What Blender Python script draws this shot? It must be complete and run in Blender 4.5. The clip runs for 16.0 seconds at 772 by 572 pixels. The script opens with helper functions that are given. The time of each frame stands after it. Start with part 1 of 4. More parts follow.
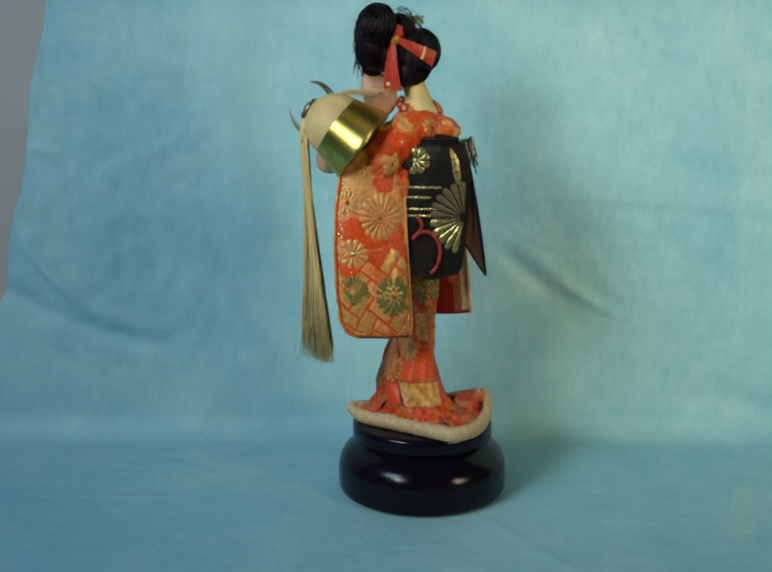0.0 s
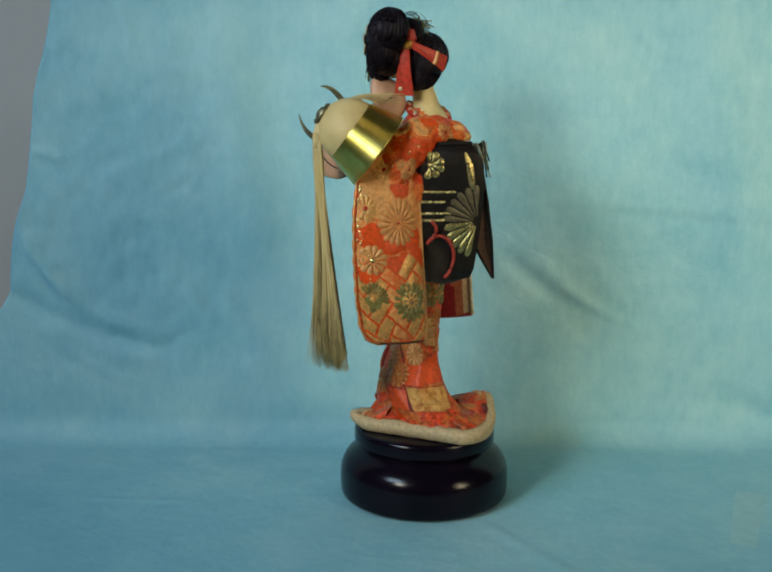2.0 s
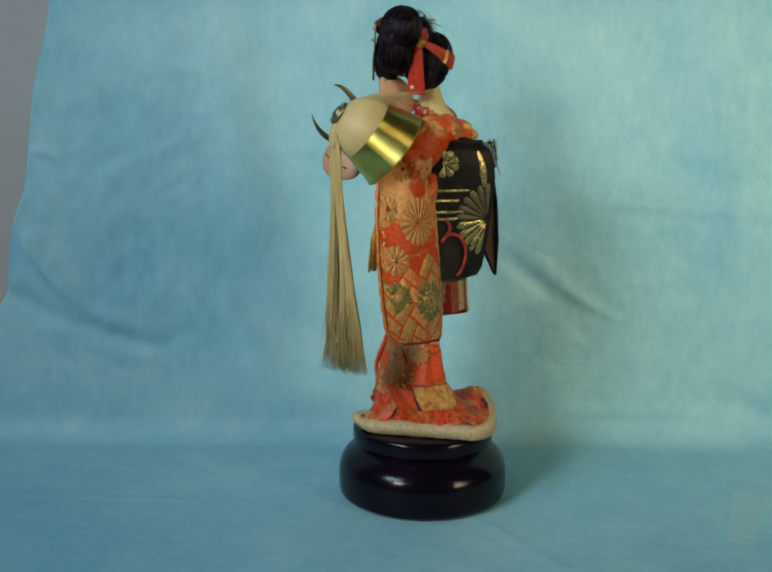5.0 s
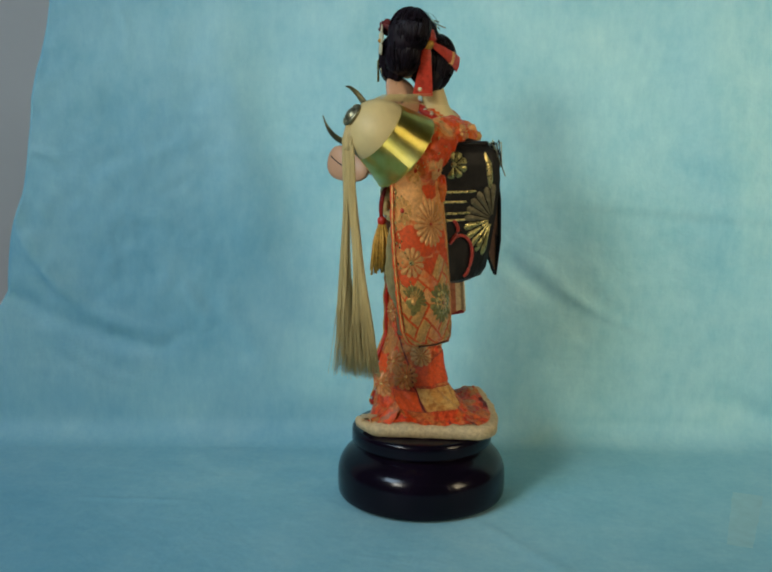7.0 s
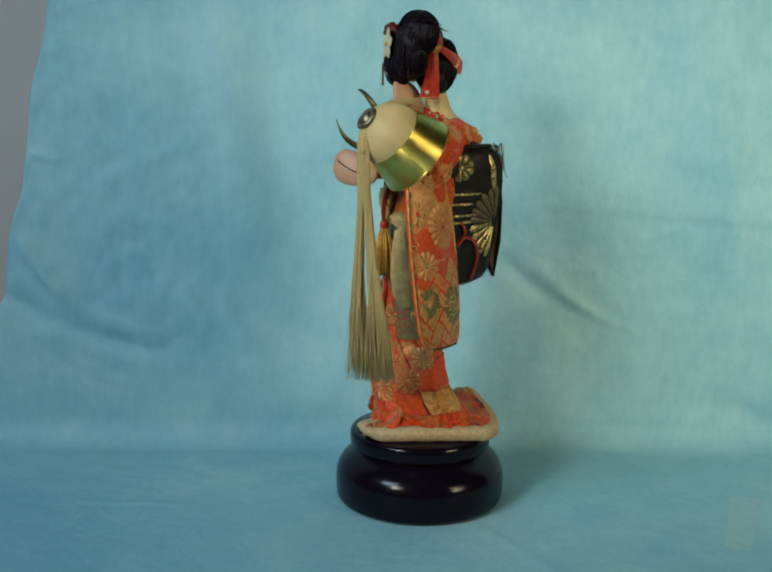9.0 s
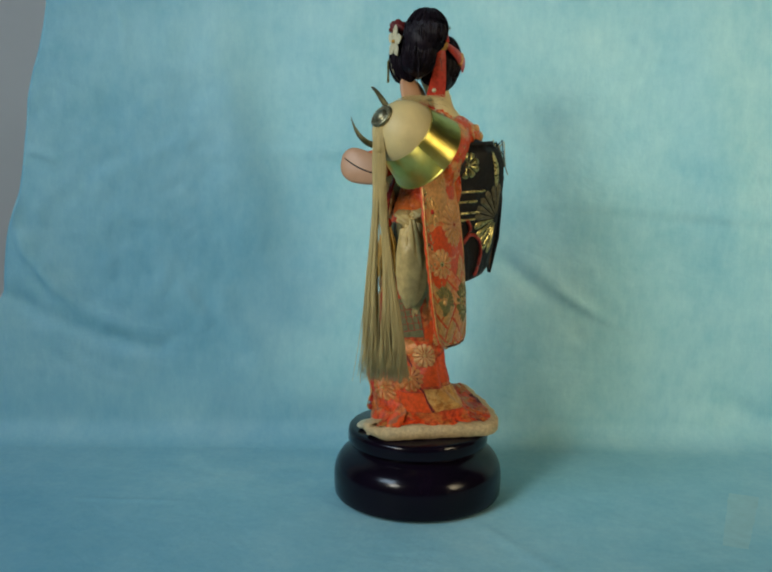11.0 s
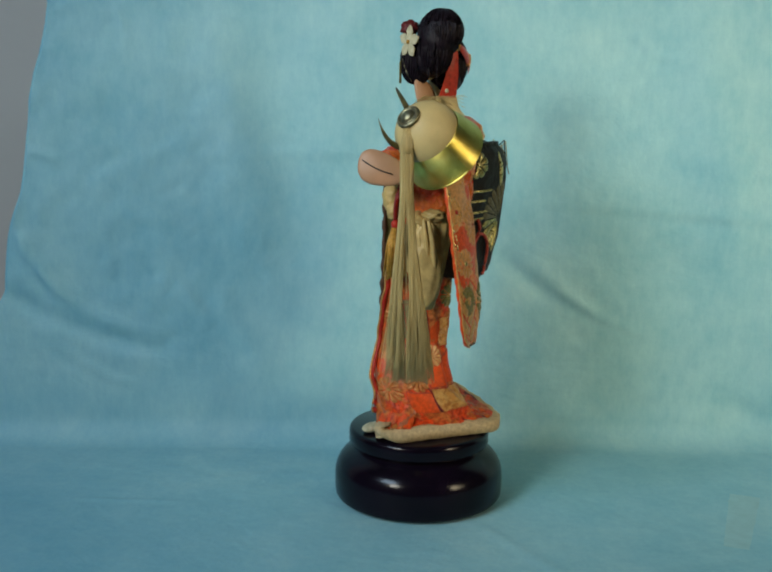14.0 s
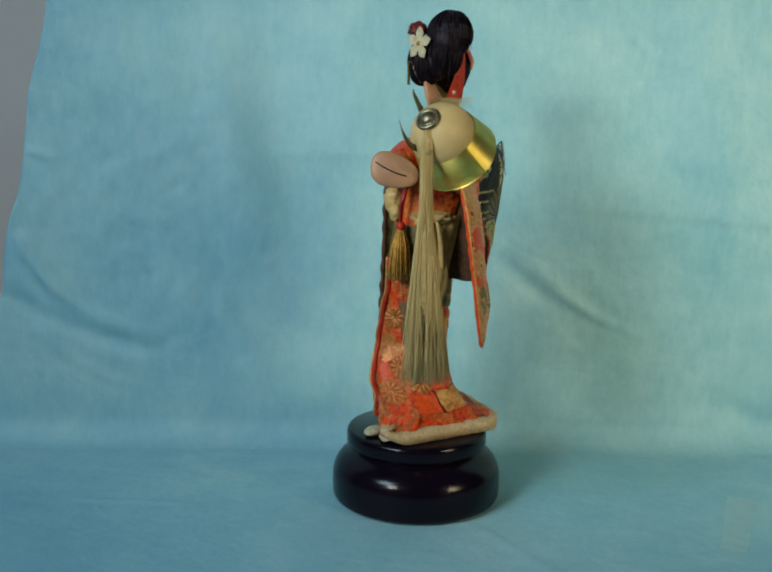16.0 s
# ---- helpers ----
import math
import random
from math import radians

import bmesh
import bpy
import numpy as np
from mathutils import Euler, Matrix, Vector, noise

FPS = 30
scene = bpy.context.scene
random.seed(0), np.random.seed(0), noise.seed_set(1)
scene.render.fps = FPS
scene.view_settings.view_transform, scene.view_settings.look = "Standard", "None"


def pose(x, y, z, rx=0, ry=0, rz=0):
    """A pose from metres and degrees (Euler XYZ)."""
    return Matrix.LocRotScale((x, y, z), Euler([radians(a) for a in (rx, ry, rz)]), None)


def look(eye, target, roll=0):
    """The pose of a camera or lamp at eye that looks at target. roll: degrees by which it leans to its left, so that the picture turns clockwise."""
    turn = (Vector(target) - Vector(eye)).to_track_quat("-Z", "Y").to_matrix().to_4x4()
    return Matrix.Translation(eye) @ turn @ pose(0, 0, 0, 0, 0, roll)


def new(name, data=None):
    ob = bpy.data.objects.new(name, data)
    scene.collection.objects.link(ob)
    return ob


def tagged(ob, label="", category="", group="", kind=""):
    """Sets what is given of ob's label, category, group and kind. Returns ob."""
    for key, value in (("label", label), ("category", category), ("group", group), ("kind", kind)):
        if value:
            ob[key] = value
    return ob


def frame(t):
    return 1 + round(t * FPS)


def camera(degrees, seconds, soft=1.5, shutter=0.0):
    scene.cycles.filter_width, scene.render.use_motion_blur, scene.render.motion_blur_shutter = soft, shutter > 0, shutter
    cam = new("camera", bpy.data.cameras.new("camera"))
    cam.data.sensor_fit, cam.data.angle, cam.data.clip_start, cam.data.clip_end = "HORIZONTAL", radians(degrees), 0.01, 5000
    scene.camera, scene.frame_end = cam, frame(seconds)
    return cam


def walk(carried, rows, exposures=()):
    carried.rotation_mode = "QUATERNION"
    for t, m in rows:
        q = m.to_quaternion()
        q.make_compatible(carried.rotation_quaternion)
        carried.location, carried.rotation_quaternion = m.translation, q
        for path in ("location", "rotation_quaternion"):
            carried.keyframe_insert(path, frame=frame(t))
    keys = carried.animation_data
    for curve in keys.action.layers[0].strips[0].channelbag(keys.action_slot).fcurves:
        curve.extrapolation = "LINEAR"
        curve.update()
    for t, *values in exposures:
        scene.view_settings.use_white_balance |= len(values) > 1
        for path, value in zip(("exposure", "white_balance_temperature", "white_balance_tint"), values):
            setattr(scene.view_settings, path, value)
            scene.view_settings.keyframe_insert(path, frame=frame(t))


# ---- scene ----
EYE = (-0.026, -0.7209, 0.2927)
# seconds, then the camera's turn about x, y and z: a hand-steadied camera that sags and rolls a little
CAMERA_ROWS = [
    (0, 78.69, 0.00, 0.00), (0.5, 78.72, -0.13, 0.11), (1, 78.82, -0.22, 0.10), (1.5, 78.91, -0.20, 0.16),
    (2, 78.93, -0.17, 0.17), (2.5, 78.93, -0.22, 0.17), (3, 78.89, -0.22, 0.10), (3.5, 78.81, -0.21, 0.08),
    (4, 78.80, -0.22, 0.09), (6.5, 78.99, -0.25, 0.11), (7, 78.94, -0.36, 0.09), (7.5, 78.92, -0.28, 0.07),
    (8, 78.91, -0.41, 0.03), (8.5, 79.01, -0.37, 0.02), (9, 79.11, -0.37, -0.01), (11.5, 78.97, -0.49, -0.08),
    (12, 79.12, -0.46, -0.01), (12.5, 79.18, -0.59, -0.09), (13, 79.21, -0.56, -0.05), (13.5, 79.13, -0.51, -0.03),
    (14, 79.01, -0.48, -0.03), (14.5, 78.97, -0.57, -0.07), (15, 78.99, -0.59, -0.08), (15.5, 78.98, -0.74, -0.11),
    (16, 79.08, -0.69, -0.09)]
# seconds and the turntable's angle in degrees
TURN_ROWS = [
    (0, 0.0), (0.5, 2.0), (1, 4.1), (1.5, 6.3), (2, 9.1), (2.5, 11.3), (3, 13.4), (3.5, 15.4), (4, 17.4), (6.5, 26.8),
    (7, 28.6), (7.5, 30.7), (8, 32.6), (8.5, 34.5), (9, 36.6), (11.5, 45.7), (12, 47.4), (12.5, 49.1), (13, 51.2),
    (13.5, 52.8), (14, 54.8), (14.5, 56.8), (15, 58.8), (15.5, 61.0), (16, 63.2)]
cam = camera(40.36, 16.0, soft=2.1)
walk(cam, [(t, pose(*EYE, rx, ry, rz)) for t, rx, ry, rz in CAMERA_ROWS])

# ---- light ----
world = bpy.data.worlds.new("world")
world.use_nodes = True
world.node_tree.nodes["Background"].inputs[0].default_value = (0.60, 0.80, 1.0, 1)
world.node_tree.nodes["Background"].inputs[1].default_value = 0.035
scene.world = world
scene.view_settings.exposure = 0.0


def spot_lamp(name, eye, target, power, cone, blend, radius, colour):
    data = bpy.data.lights.new(name, "SPOT")
    data.energy, data.spot_size, data.spot_blend, data.shadow_soft_size, data.color = power, radians(cone), blend, radius, colour
    ob = new(name, data)
    ob.matrix_world = look(eye, target)
    return ob


def area_lamp(name, eye, target, power, width, depth, colour, spread=180):
    data = bpy.data.lights.new(name, "AREA")
    data.shape, data.size, data.size_y, data.energy, data.color = "RECTANGLE", width, depth, power, colour
    data.spread = radians(spread)
    ob = new(name, data)
    ob.matrix_world = look(eye, target)
    return ob


spot_lamp("desk_lamp_light", (-0.66, -0.92, 0.63), (0.15, 0.11, 0.21), 27, 41, 1.0, 0.13, (1.0, 0.98, 0.86))
# warm light added from the right to tint the drape; its source is unseen
area_lamp("warm_right_light", (1.15, -0.62, 0.55), (0.46, 0.11, 0.32), 1.45, 0.80, 0.60, (1.0, 0.84, 0.55), 36)
# bluish fill added at upper left, hanging free, to lift floor and left wall
area_lamp("cool_fill_light", (-0.95, -0.85, 1.02), (-0.12, 0.05, 0.10), 10.2, 0.5, 0.35, (0.59, 0.80, 1.0))


# ---- materials ----
class Mat:
    """A short hand for node materials."""

    def __init__(self, name, rough=0.6, metal=0.0, spec=0.5):
        self.m = bpy.data.materials.new(name)
        self.m.use_nodes = True
        self.t = self.m.node_tree
        self.b = self.t.nodes["Principled BSDF"]
        self.b.inputs["Roughness"].default_value = rough
        self.b.inputs["Metallic"].default_value = metal
        self.b.inputs["Specular IOR Level"].default_value = spec
        self.co = self.t.nodes.new("ShaderNodeTexCoord").outputs["Object"]

    def link(self, a, b):
        self.t.links.new(a, b)

    def mapped(self, sx, sy, sz):
        n = self.t.nodes.new("ShaderNodeMapping")
        n.inputs["Scale"].default_value = (sx, sy, sz)
        self.link(self.co, n.inputs[0])
        return n.outputs[0]

    def noise(self, scale, detail=4, rough=0.55, at=None, distort=0.0):
        n = self.t.nodes.new("ShaderNodeTexNoise")
        n.inputs["Scale"].default_value, n.inputs["Detail"].default_value = scale, detail
        n.inputs["Roughness"].default_value, n.inputs["Distortion"].default_value = rough, distort
        self.link(at or self.co, n.inputs["Vector"])
        return n.outputs["Fac"]

    def ramp(self, fac, stops, hard=False):
        n = self.t.nodes.new("ShaderNodeValToRGB")
        n.color_ramp.interpolation = "CONSTANT" if hard else "LINEAR"
        e = n.color_ramp.elements
        while len(e) < len(stops):
            e.new(0.5)
        for k, (p, c) in zip(e, stops):
            k.position, k.color = p, (*c, 1) if len(c) == 3 else c
        self.link(fac, n.inputs[0])
        return n.outputs[0]

    def mix(self, fac, a, b, how="MIX"):
        n = self.t.nodes.new("ShaderNodeMix")
        n.data_type, n.blend_type = "RGBA", how
        for s, v in ((n.inputs["Factor"], fac), (n.inputs[6], a), (n.inputs[7], b)):
            if hasattr(v, "is_linked"):
                self.link(v, s)
            else:
                s.default_value = v if isinstance(v, (int, float)) else (*v, 1)
        return n.outputs[2]

    def colour(self, socket):
        if hasattr(socket, "is_linked"):
            self.link(socket, self.b.inputs["Base Color"])
        else:
            self.b.inputs["Base Color"].default_value = (*socket, 1)
        return self

    def rough(self, fac, lo, hi):
        n = self.t.nodes.new("ShaderNodeMapRange")
        n.inputs["To Min"].default_value, n.inputs["To Max"].default_value = lo, hi
        self.link(fac, n.inputs[0])
        self.link(n.outputs[0], self.b.inputs["Roughness"])
        return self

    def bump(self, height, strength, distance):
        n = self.t.nodes.new("ShaderNodeBump")
        n.inputs["Strength"].default_value, n.inputs["Distance"].default_value = strength, distance
        self.link(height, n.inputs["Height"])
        last = self.b.inputs["Normal"].links
        if last:
            self.link(last[0].from_socket, n.inputs["Normal"])
        self.link(n.outputs[0], self.b.inputs["Normal"])
        return self


def brocade(name, main, second, dark, gold=0.0, rough=0.42, spread=55):
    """Woven silk: soft patches of a second colour, random darker mottling, a fine weave."""
    k = Mat(name, rough, gold, 0.28)
    patch = k.ramp(k.noise(spread, 3, 0.6, distort=0.6), [(0.42, main), (0.56, second)])
    # random dark mottling; a deep tone here stands in for shade among folds
    mottle = k.ramp(k.noise(260, 4, 0.7), [(0.36, dark), (0.56, (0.96, 0.96, 0.96))])
    k.colour(k.mix(0.92, patch, mottle, "MULTIPLY"))
    k.bump(k.noise(1500, 2, 0.5, k.mapped(1, 1, 0.45)), 0.35, 0.0005)
    k.bump(k.noise(140, 4, 0.6), 0.9, 0.0036)
    k.rough(k.noise(300, 3), rough - 0.2, rough + 0.14)
    return k.m


def silk(name, colour, dark=0.7, gold=0.0, rough=0.4, grain=420, spec=0.28):
    k = Mat(name, rough, gold, spec)
    low = tuple(c * dark * 0.75 for c in colour)
    k.colour(k.ramp(k.noise(grain, 4, 0.65), [(0.34, low), (0.66, tuple(c * 0.92 for c in colour))]))
    k.bump(k.noise(900, 3, 0.6), 0.4, 0.0006)
    k.rough(k.noise(500, 2), rough - 0.1, rough + 0.15)
    return k.m


def drape_material():
    """Blue non-woven drape: pressed fibres, mottled dye, paler rubbed patches."""
    k = Mat("blue_drape", 0.62, 0, 0.35)
    big = k.ramp(k.noise(5.5, 5, 0.6, distort=0.4), [(0.33, (0.228, 0.488, 0.565)), (0.52, (0.270, 0.530, 0.600)), (0.70, (0.340, 0.590, 0.630))])
    fibre = k.noise(160, 6, 0.75, k.mapped(1, 1, 0.35))
    fine = k.ramp(fibre, [(0.30, (0.86, 0.91, 0.94)), (0.66, (1.07, 1.03, 1.0))])
    cloud = k.ramp(k.noise(28, 5, 0.7), [(0.33, (0.89, 0.94, 0.96)), (0.68, (1.12, 1.05, 1.02))])
    k.colour(k.mix(1.0, k.mix(0.9, big, fine, "MULTIPLY"), cloud, "MULTIPLY"))
    k.bump(k.noise(420, 5, 0.7), 0.25, 0.0006)
    k.bump(k.noise(60, 5, 0.65, k.mapped(0.8, 0.8, 1.0), 0.8), 0.13, 0.004)
    k.bump(k.noise(17, 3, 0.6, k.mapped(0.9, 0.9, 1.1), 1.2), 0.12, 0.010)
    return k.m


def plain(name, colour, vary=0.1, rough=0.7, scale=30, metal=0.0):
    k = Mat(name, rough, metal)
    k.colour(k.ramp(k.noise(scale, 5, 0.6), [(0.3, tuple(c * (1 - vary) for c in colour)), (0.7, tuple(min(1, c * (1 + vary)) for c in colour))]))
    k.bump(k.noise(scale * 8, 3), 0.12, 0.0006)
    return k.m


def lacquer_material():
    k = Mat("black_lacquer", 0.2, 0, 0.20)
    k.colour(k.ramp(k.noise(40, 4), [(0.35, (0.003, 0.002, 0.0045)), (0.7, (0.006, 0.003, 0.008))]))
    k.rough(k.noise(90, 5, 0.7), 0.10, 0.26)
    k.bump(k.noise(70, 3), 0.06, 0.0012)
    return k.m


def brushed_gold_material():
    k = Mat("brushed_gold_foil", 0.26, 1.0)
    k.colour(k.ramp(k.noise(120, 3), [(0.35, (0.68, 0.54, 0.11)), (0.7, (0.80, 0.67, 0.19))]))
    k.bump(k.noise(900, 2, 0.5, k.mapped(0.15, 1, 1)), 0.10, 0.0004)
    k.bump(k.noise(30, 2), 0.05, 0.002)
    k.rough(k.noise(200, 4), 0.36, 0.46)
    k.b.inputs["Anisotropic"].default_value, k.b.inputs["Anisotropic Rotation"].default_value = 0.85, 0.25
    tan = k.t.nodes.new("ShaderNodeTangent")
    tan.direction_type, tan.axis = "RADIAL", "Z"
    k.link(tan.outputs[0], k.b.inputs["Tangent"])
    return k.m


def hair_material(name, dark, light, rough, stretch, spec=0.4):
    k = Mat(name, rough, 0, spec)
    k.colour(k.ramp(k.noise(900, 3, 0.6, k.mapped(1, 1, stretch)), [(0.32, dark), (0.68, light)]))
    k.bump(k.noise(1300, 2, 0.5, k.mapped(1, 1, stretch)), 0.5, 0.0007)
    return k.m


KIMONO = brocade("orange_brocade", (0.70, 0.060, 0.008), (0.66, 0.16, 0.030), (0.60, 0.44, 0.36), rough=0.34)
# darkest mottling of the brocades, put in for shade in the skirt's folds
SKIRT = brocade("skirt_brocade", (0.70, 0.065, 0.009), (0.56, 0.15, 0.03), (0.36, 0.22, 0.15), spread=75)
ORANGE = silk("vivid_orange_silk", (0.78, 0.082, 0.008), 0.75, 0.0, 0.40)
GOLDPATCH = brocade("gold_patch_brocade", (0.62, 0.27, 0.055), (0.66, 0.36, 0.10), (0.55, 0.40, 0.28), rough=0.36, spread=110)
SLEEVE_CLOTH = brocade("sleeve_brocade", (0.74, 0.160, 0.034), (0.72, 0.32, 0.10), (0.70, 0.56, 0.46), rough=0.38)
PEACH = silk("peach_thread", (0.74, 0.36, 0.12), 0.72, 0.12, 0.32)
GOLDSILK = silk("gold_thread", (0.74, 0.38, 0.11), 0.68, 0.22, 0.28)
PALEGOLD = silk("pale_gold_thread", (0.68, 0.55, 0.22), 0.6, 0.8, 0.26)
OBIGOLD = silk("obi_gold_petal", (0.52, 0.45, 0.17), 0.6, 0.75, 0.27)
OBIDARK = silk("obi_bronze_petal", (0.17, 0.14, 0.075), 0.6, 0.3, 0.42)
GREEN = silk("green_thread", (0.25, 0.215, 0.06), 0.6, 0.15, 0.42)
GREYGREEN = silk("grey_green_silk", (0.20, 0.165, 0.065), 0.8, 0.1, 0.5)
PINK = silk("pink_thread", (0.42, 0.125, 0.055), 0.75, 0.05, 0.40)
DULLPEACH = silk("dull_peach_thread", (0.62, 0.22, 0.055), 0.65, 0.15, 0.34)
RED = silk("red_silk", (0.52, 0.030, 0.012), 0.65, 0.0, 0.38)
CORD = silk("dull_red_cord", (0.42, 0.05, 0.03), 0.6, 0.0, 0.5)
RIBBON = silk("red_ribbon", (0.60, 0.060, 0.035), 0.7, 0.0, 0.30)
BLACKSILK = silk("black_obi_silk", (0.010, 0.007, 0.005), 0.6, 0.0, 0.5, spec=0.22)
DARKRED = silk("dark_red_lining", (0.30, 0.018, 0.016), 0.6, 0.0, 0.5)
BROWNRED = silk("dark_red_flower", (0.14, 0.012, 0.010), 0.6, 0.0, 0.5)
BROWN = silk("brown_lining", (0.12, 0.055, 0.028), 0.7, 0.0, 0.5)
CREAM = silk("cream_padding", (0.62, 0.46, 0.25), 0.8, 0.0, 0.6)
WHITE = silk("white_silk", (0.62, 0.56, 0.36), 0.8, 0.0, 0.55)
SATIN = silk("beige_satin", (0.62, 0.43, 0.16), 0.85, 0.05, 0.36, 160)
BLACKTHREAD = plain("black_thread", (0.012, 0.010, 0.010), 0.3, 0.6)
SKIN = plain("cream_gofun", (0.60, 0.48, 0.22), 0.08, 0.5, 60)
PINKSKIN = plain("pink_card", (0.43, 0.235, 0.13), 0.10, 0.5, 60)
BOWL = plain("tan_card", (0.52, 0.395, 0.17), 0.14, 0.58, 50)
HORN = plain("tarnished_brass", (0.16, 0.15, 0.09), 0.25, 0.34, 200, 0.8)
SILVER = plain("dull_silver", (0.26, 0.24, 0.15), 0.35, 0.42, 250, 1.0)
YELLOW = silk("yellow_thread", (0.72, 0.37, 0.06), 0.6, 0.2, 0.45)
GOLD = brushed_gold_material()
HAIR = hair_material("black_hair", (0.003, 0.002, 0.004), (0.011, 0.006, 0.010), 0.46, 0.12, 0.14)
STRAW = hair_material("straw_hair", (0.46, 0.35, 0.145), (0.60, 0.47, 0.21), 0.45, 0.05)
LACQUER = lacquer_material()
DRAPE = drape_material()
TAPE = plain("pale_blue_tape", (0.32, 0.535, 0.56), 0.10, 0.62, 60)
WALLPAINT = plain("grey_wall_paint", (0.74, 0.62, 0.53), 0.05, 0.8, 4)
ROOMPAINT = plain("brown_room_paint", (0.18, 0.155, 0.13), 0.06, 0.8, 3)
WOOD = plain("table_wood", (0.20, 0.12, 0.07), 0.25, 0.5, 9)


# ---- mesh helpers ----
MM = 0.001


class Build:
    """Collects faces of several materials into one mesh; lengths in millimetres."""

    def __init__(self):
        self.v, self.f, self.fm, self.mats = [], [], [], []

    def slot(self, mat):
        if mat not in self.mats:
            self.mats.append(mat)
        return self.mats.index(mat)

    def add(self, verts, faces, mat):
        o, s = len(self.v), self.slot(mat)
        self.v += [tuple(p) for p in verts]
        self.f += [tuple(i + o for i in f) for f in faces]
        self.fm += [s] * len(faces)

    def grid(self, fn, nu, nv, mat, wrap=False, caps=False):
        """fn(u, v) over the unit square. mat: a material, or a function of (u, v) that gives one."""
        cols = nu if wrap else nu + 1
        pts = [fn(i / nu, j / nv) for j in range(nv + 1) for i in range(cols)]
        by = {}
        for j in range(nv):
            for i in range(nu):
                a, b = j * cols + i, j * cols + (i + 1) % cols
                m = mat((i + 0.5) / nu, (j + 0.5) / nv) if callable(mat) else mat
                by.setdefault(m.name, (m, []))[1].append((a, b, b + cols, a + cols))
        if caps:
            m = mat(0, 0) if callable(mat) else mat
            by.setdefault(m.name, (m, []))[1].append(tuple(range(cols))[::-1])
            m = mat(0, 0.999) if callable(mat) else mat
            by.setdefault(m.name, (m, []))[1].append(tuple(range(nv * cols, nv * cols + cols)))
        o = len(self.v)
        self.v += [tuple(p) for p in pts]
        for m, faces in by.values():
            s = self.slot(m)
            self.f += [tuple(i + o for i in f) for f in faces]
            self.fm += [s] * len(faces)

    def blob(self, c, r, mat, turn=None, nu=28, nv=18, rough=0.0, seed=0.0):
        c, turn = Vector(c), turn or Matrix.Identity(3)

        def fn(u, v):
            a, b = u * math.tau, (v - 0.5) * math.pi * 0.998
            d = Vector((math.cos(b) * math.cos(a), math.cos(b) * math.sin(a), math.sin(b)))
            k = 1 + rough * noise.noise(d * 2.3 + Vector((seed, 0, 0))) + rough * 0.4 * noise.noise(d * 7 + Vector((0, seed, 0)))
            return c + turn @ Vector((d.x * r[0] * k, d.y * r[1] * k, d.z * r[2] * k))
        self.grid(fn, nu, nv, mat, wrap=True, caps=True)

    def tube(self, pts, radii, mat, n=8, flat=1.0, side=None):
        """A round or flattened tube along points; side: the direction of its wide axis."""
        pts = [Vector(p) for p in pts]
        rings = []
        for i, p in enumerate(pts):
            d = (pts[min(i + 1, len(pts) - 1)] - pts[max(i - 1, 0)]).normalized()
            s = Vector(side) if side else (Vector((0, 0, 1)) if abs(d.z) < 0.9 else Vector((1, 0, 0)))
            s = (s - d * s.dot(d)).normalized()
            w = d.cross(s)
            r = radii[i] if isinstance(radii, (list, tuple)) else radii
            rings.append([p + s * math.cos(math.tau * k / n) * r + w * math.sin(math.tau * k / n) * r * flat for k in range(n)])
        verts = [q for r in rings for q in r]
        faces = [(j * n + i, j * n + (i + 1) % n, (j + 1) * n + (i + 1) % n, (j + 1) * n + i) for j in range(len(pts) - 1) for i in range(n)]
        faces += [tuple(range(n))[::-1], tuple(range((len(pts) - 1) * n, len(pts) * n))]
        self.add(verts, faces, mat)

    def lathe(self, profile, mat, n=96, m=None):
        m = m or Matrix.Identity(4)
        verts = [m @ Vector((r * math.cos(math.tau * i / n), r * math.sin(math.tau * i / n), z)) for r, z in profile for i in range(n)]
        faces = [(j * n + i, j * n + (i + 1) % n, (j + 1) * n + (i + 1) % n, (j + 1) * n + i) for j in range(len(profile) - 1) for i in range(n)]
        faces += [tuple(range(n))[::-1], tuple(range((len(profile) - 1) * n, len(profile) * n))]
        self.add(verts, faces, mat)

    def plate(self, centre, right, up, outline, thick, mat, dome=0.0, back=None):
        """A plate of a 2D outline, domed in the middle, with real thickness."""
        c, r, u = Vector(centre), Vector(right).normalized(), Vector(up).normalized()
        n = r.cross(u).normalized()
        cx = sum(p[0] for p in outline) / len(outline)
        cy = sum(p[1] for p in outline) / len(outline)
        k, rings = len(outline), (0.0, 0.35, 0.7, 0.92, 1.0)
        verts = []
        for side in (1, -1):
            for s in rings[1:]:
                lift = dome * (1 - s * s) + side * thick / 2 * (1 if s < 1 else 0.55)
                verts += [c + r * (cx + (x - cx) * s) + u * (cy + (y - cy) * s) + n * lift for x, y in outline]
            verts.append(c + r * cx + u * cy + n * (dome + side * thick / 2))
        per = 4 * k + 1
        front, rear, edge = [], [], []
        for sgn, o, out in ((1, 0, front), (-1, per, rear)):
            for i in range(k):
                j = (i + 1) % k
                tri = (o + 4 * k, o + i, o + j)
                out.append(tri if sgn > 0 else tri[::-1])
                for q in range(3):
                    quad = (o + q * k + i, o + (q + 1) * k + i, o + (q + 1) * k + j, o + q * k + j)
                    out.append(quad if sgn > 0 else quad[::-1])
        for i in range(k):
            j = (i + 1) % k
            edge.append((3 * k + i, per + 3 * k + i, per + 3 * k + j, 3 * k + j))
        self.add(verts, front + edge, mat)
        o = len(self.v) - len(verts)
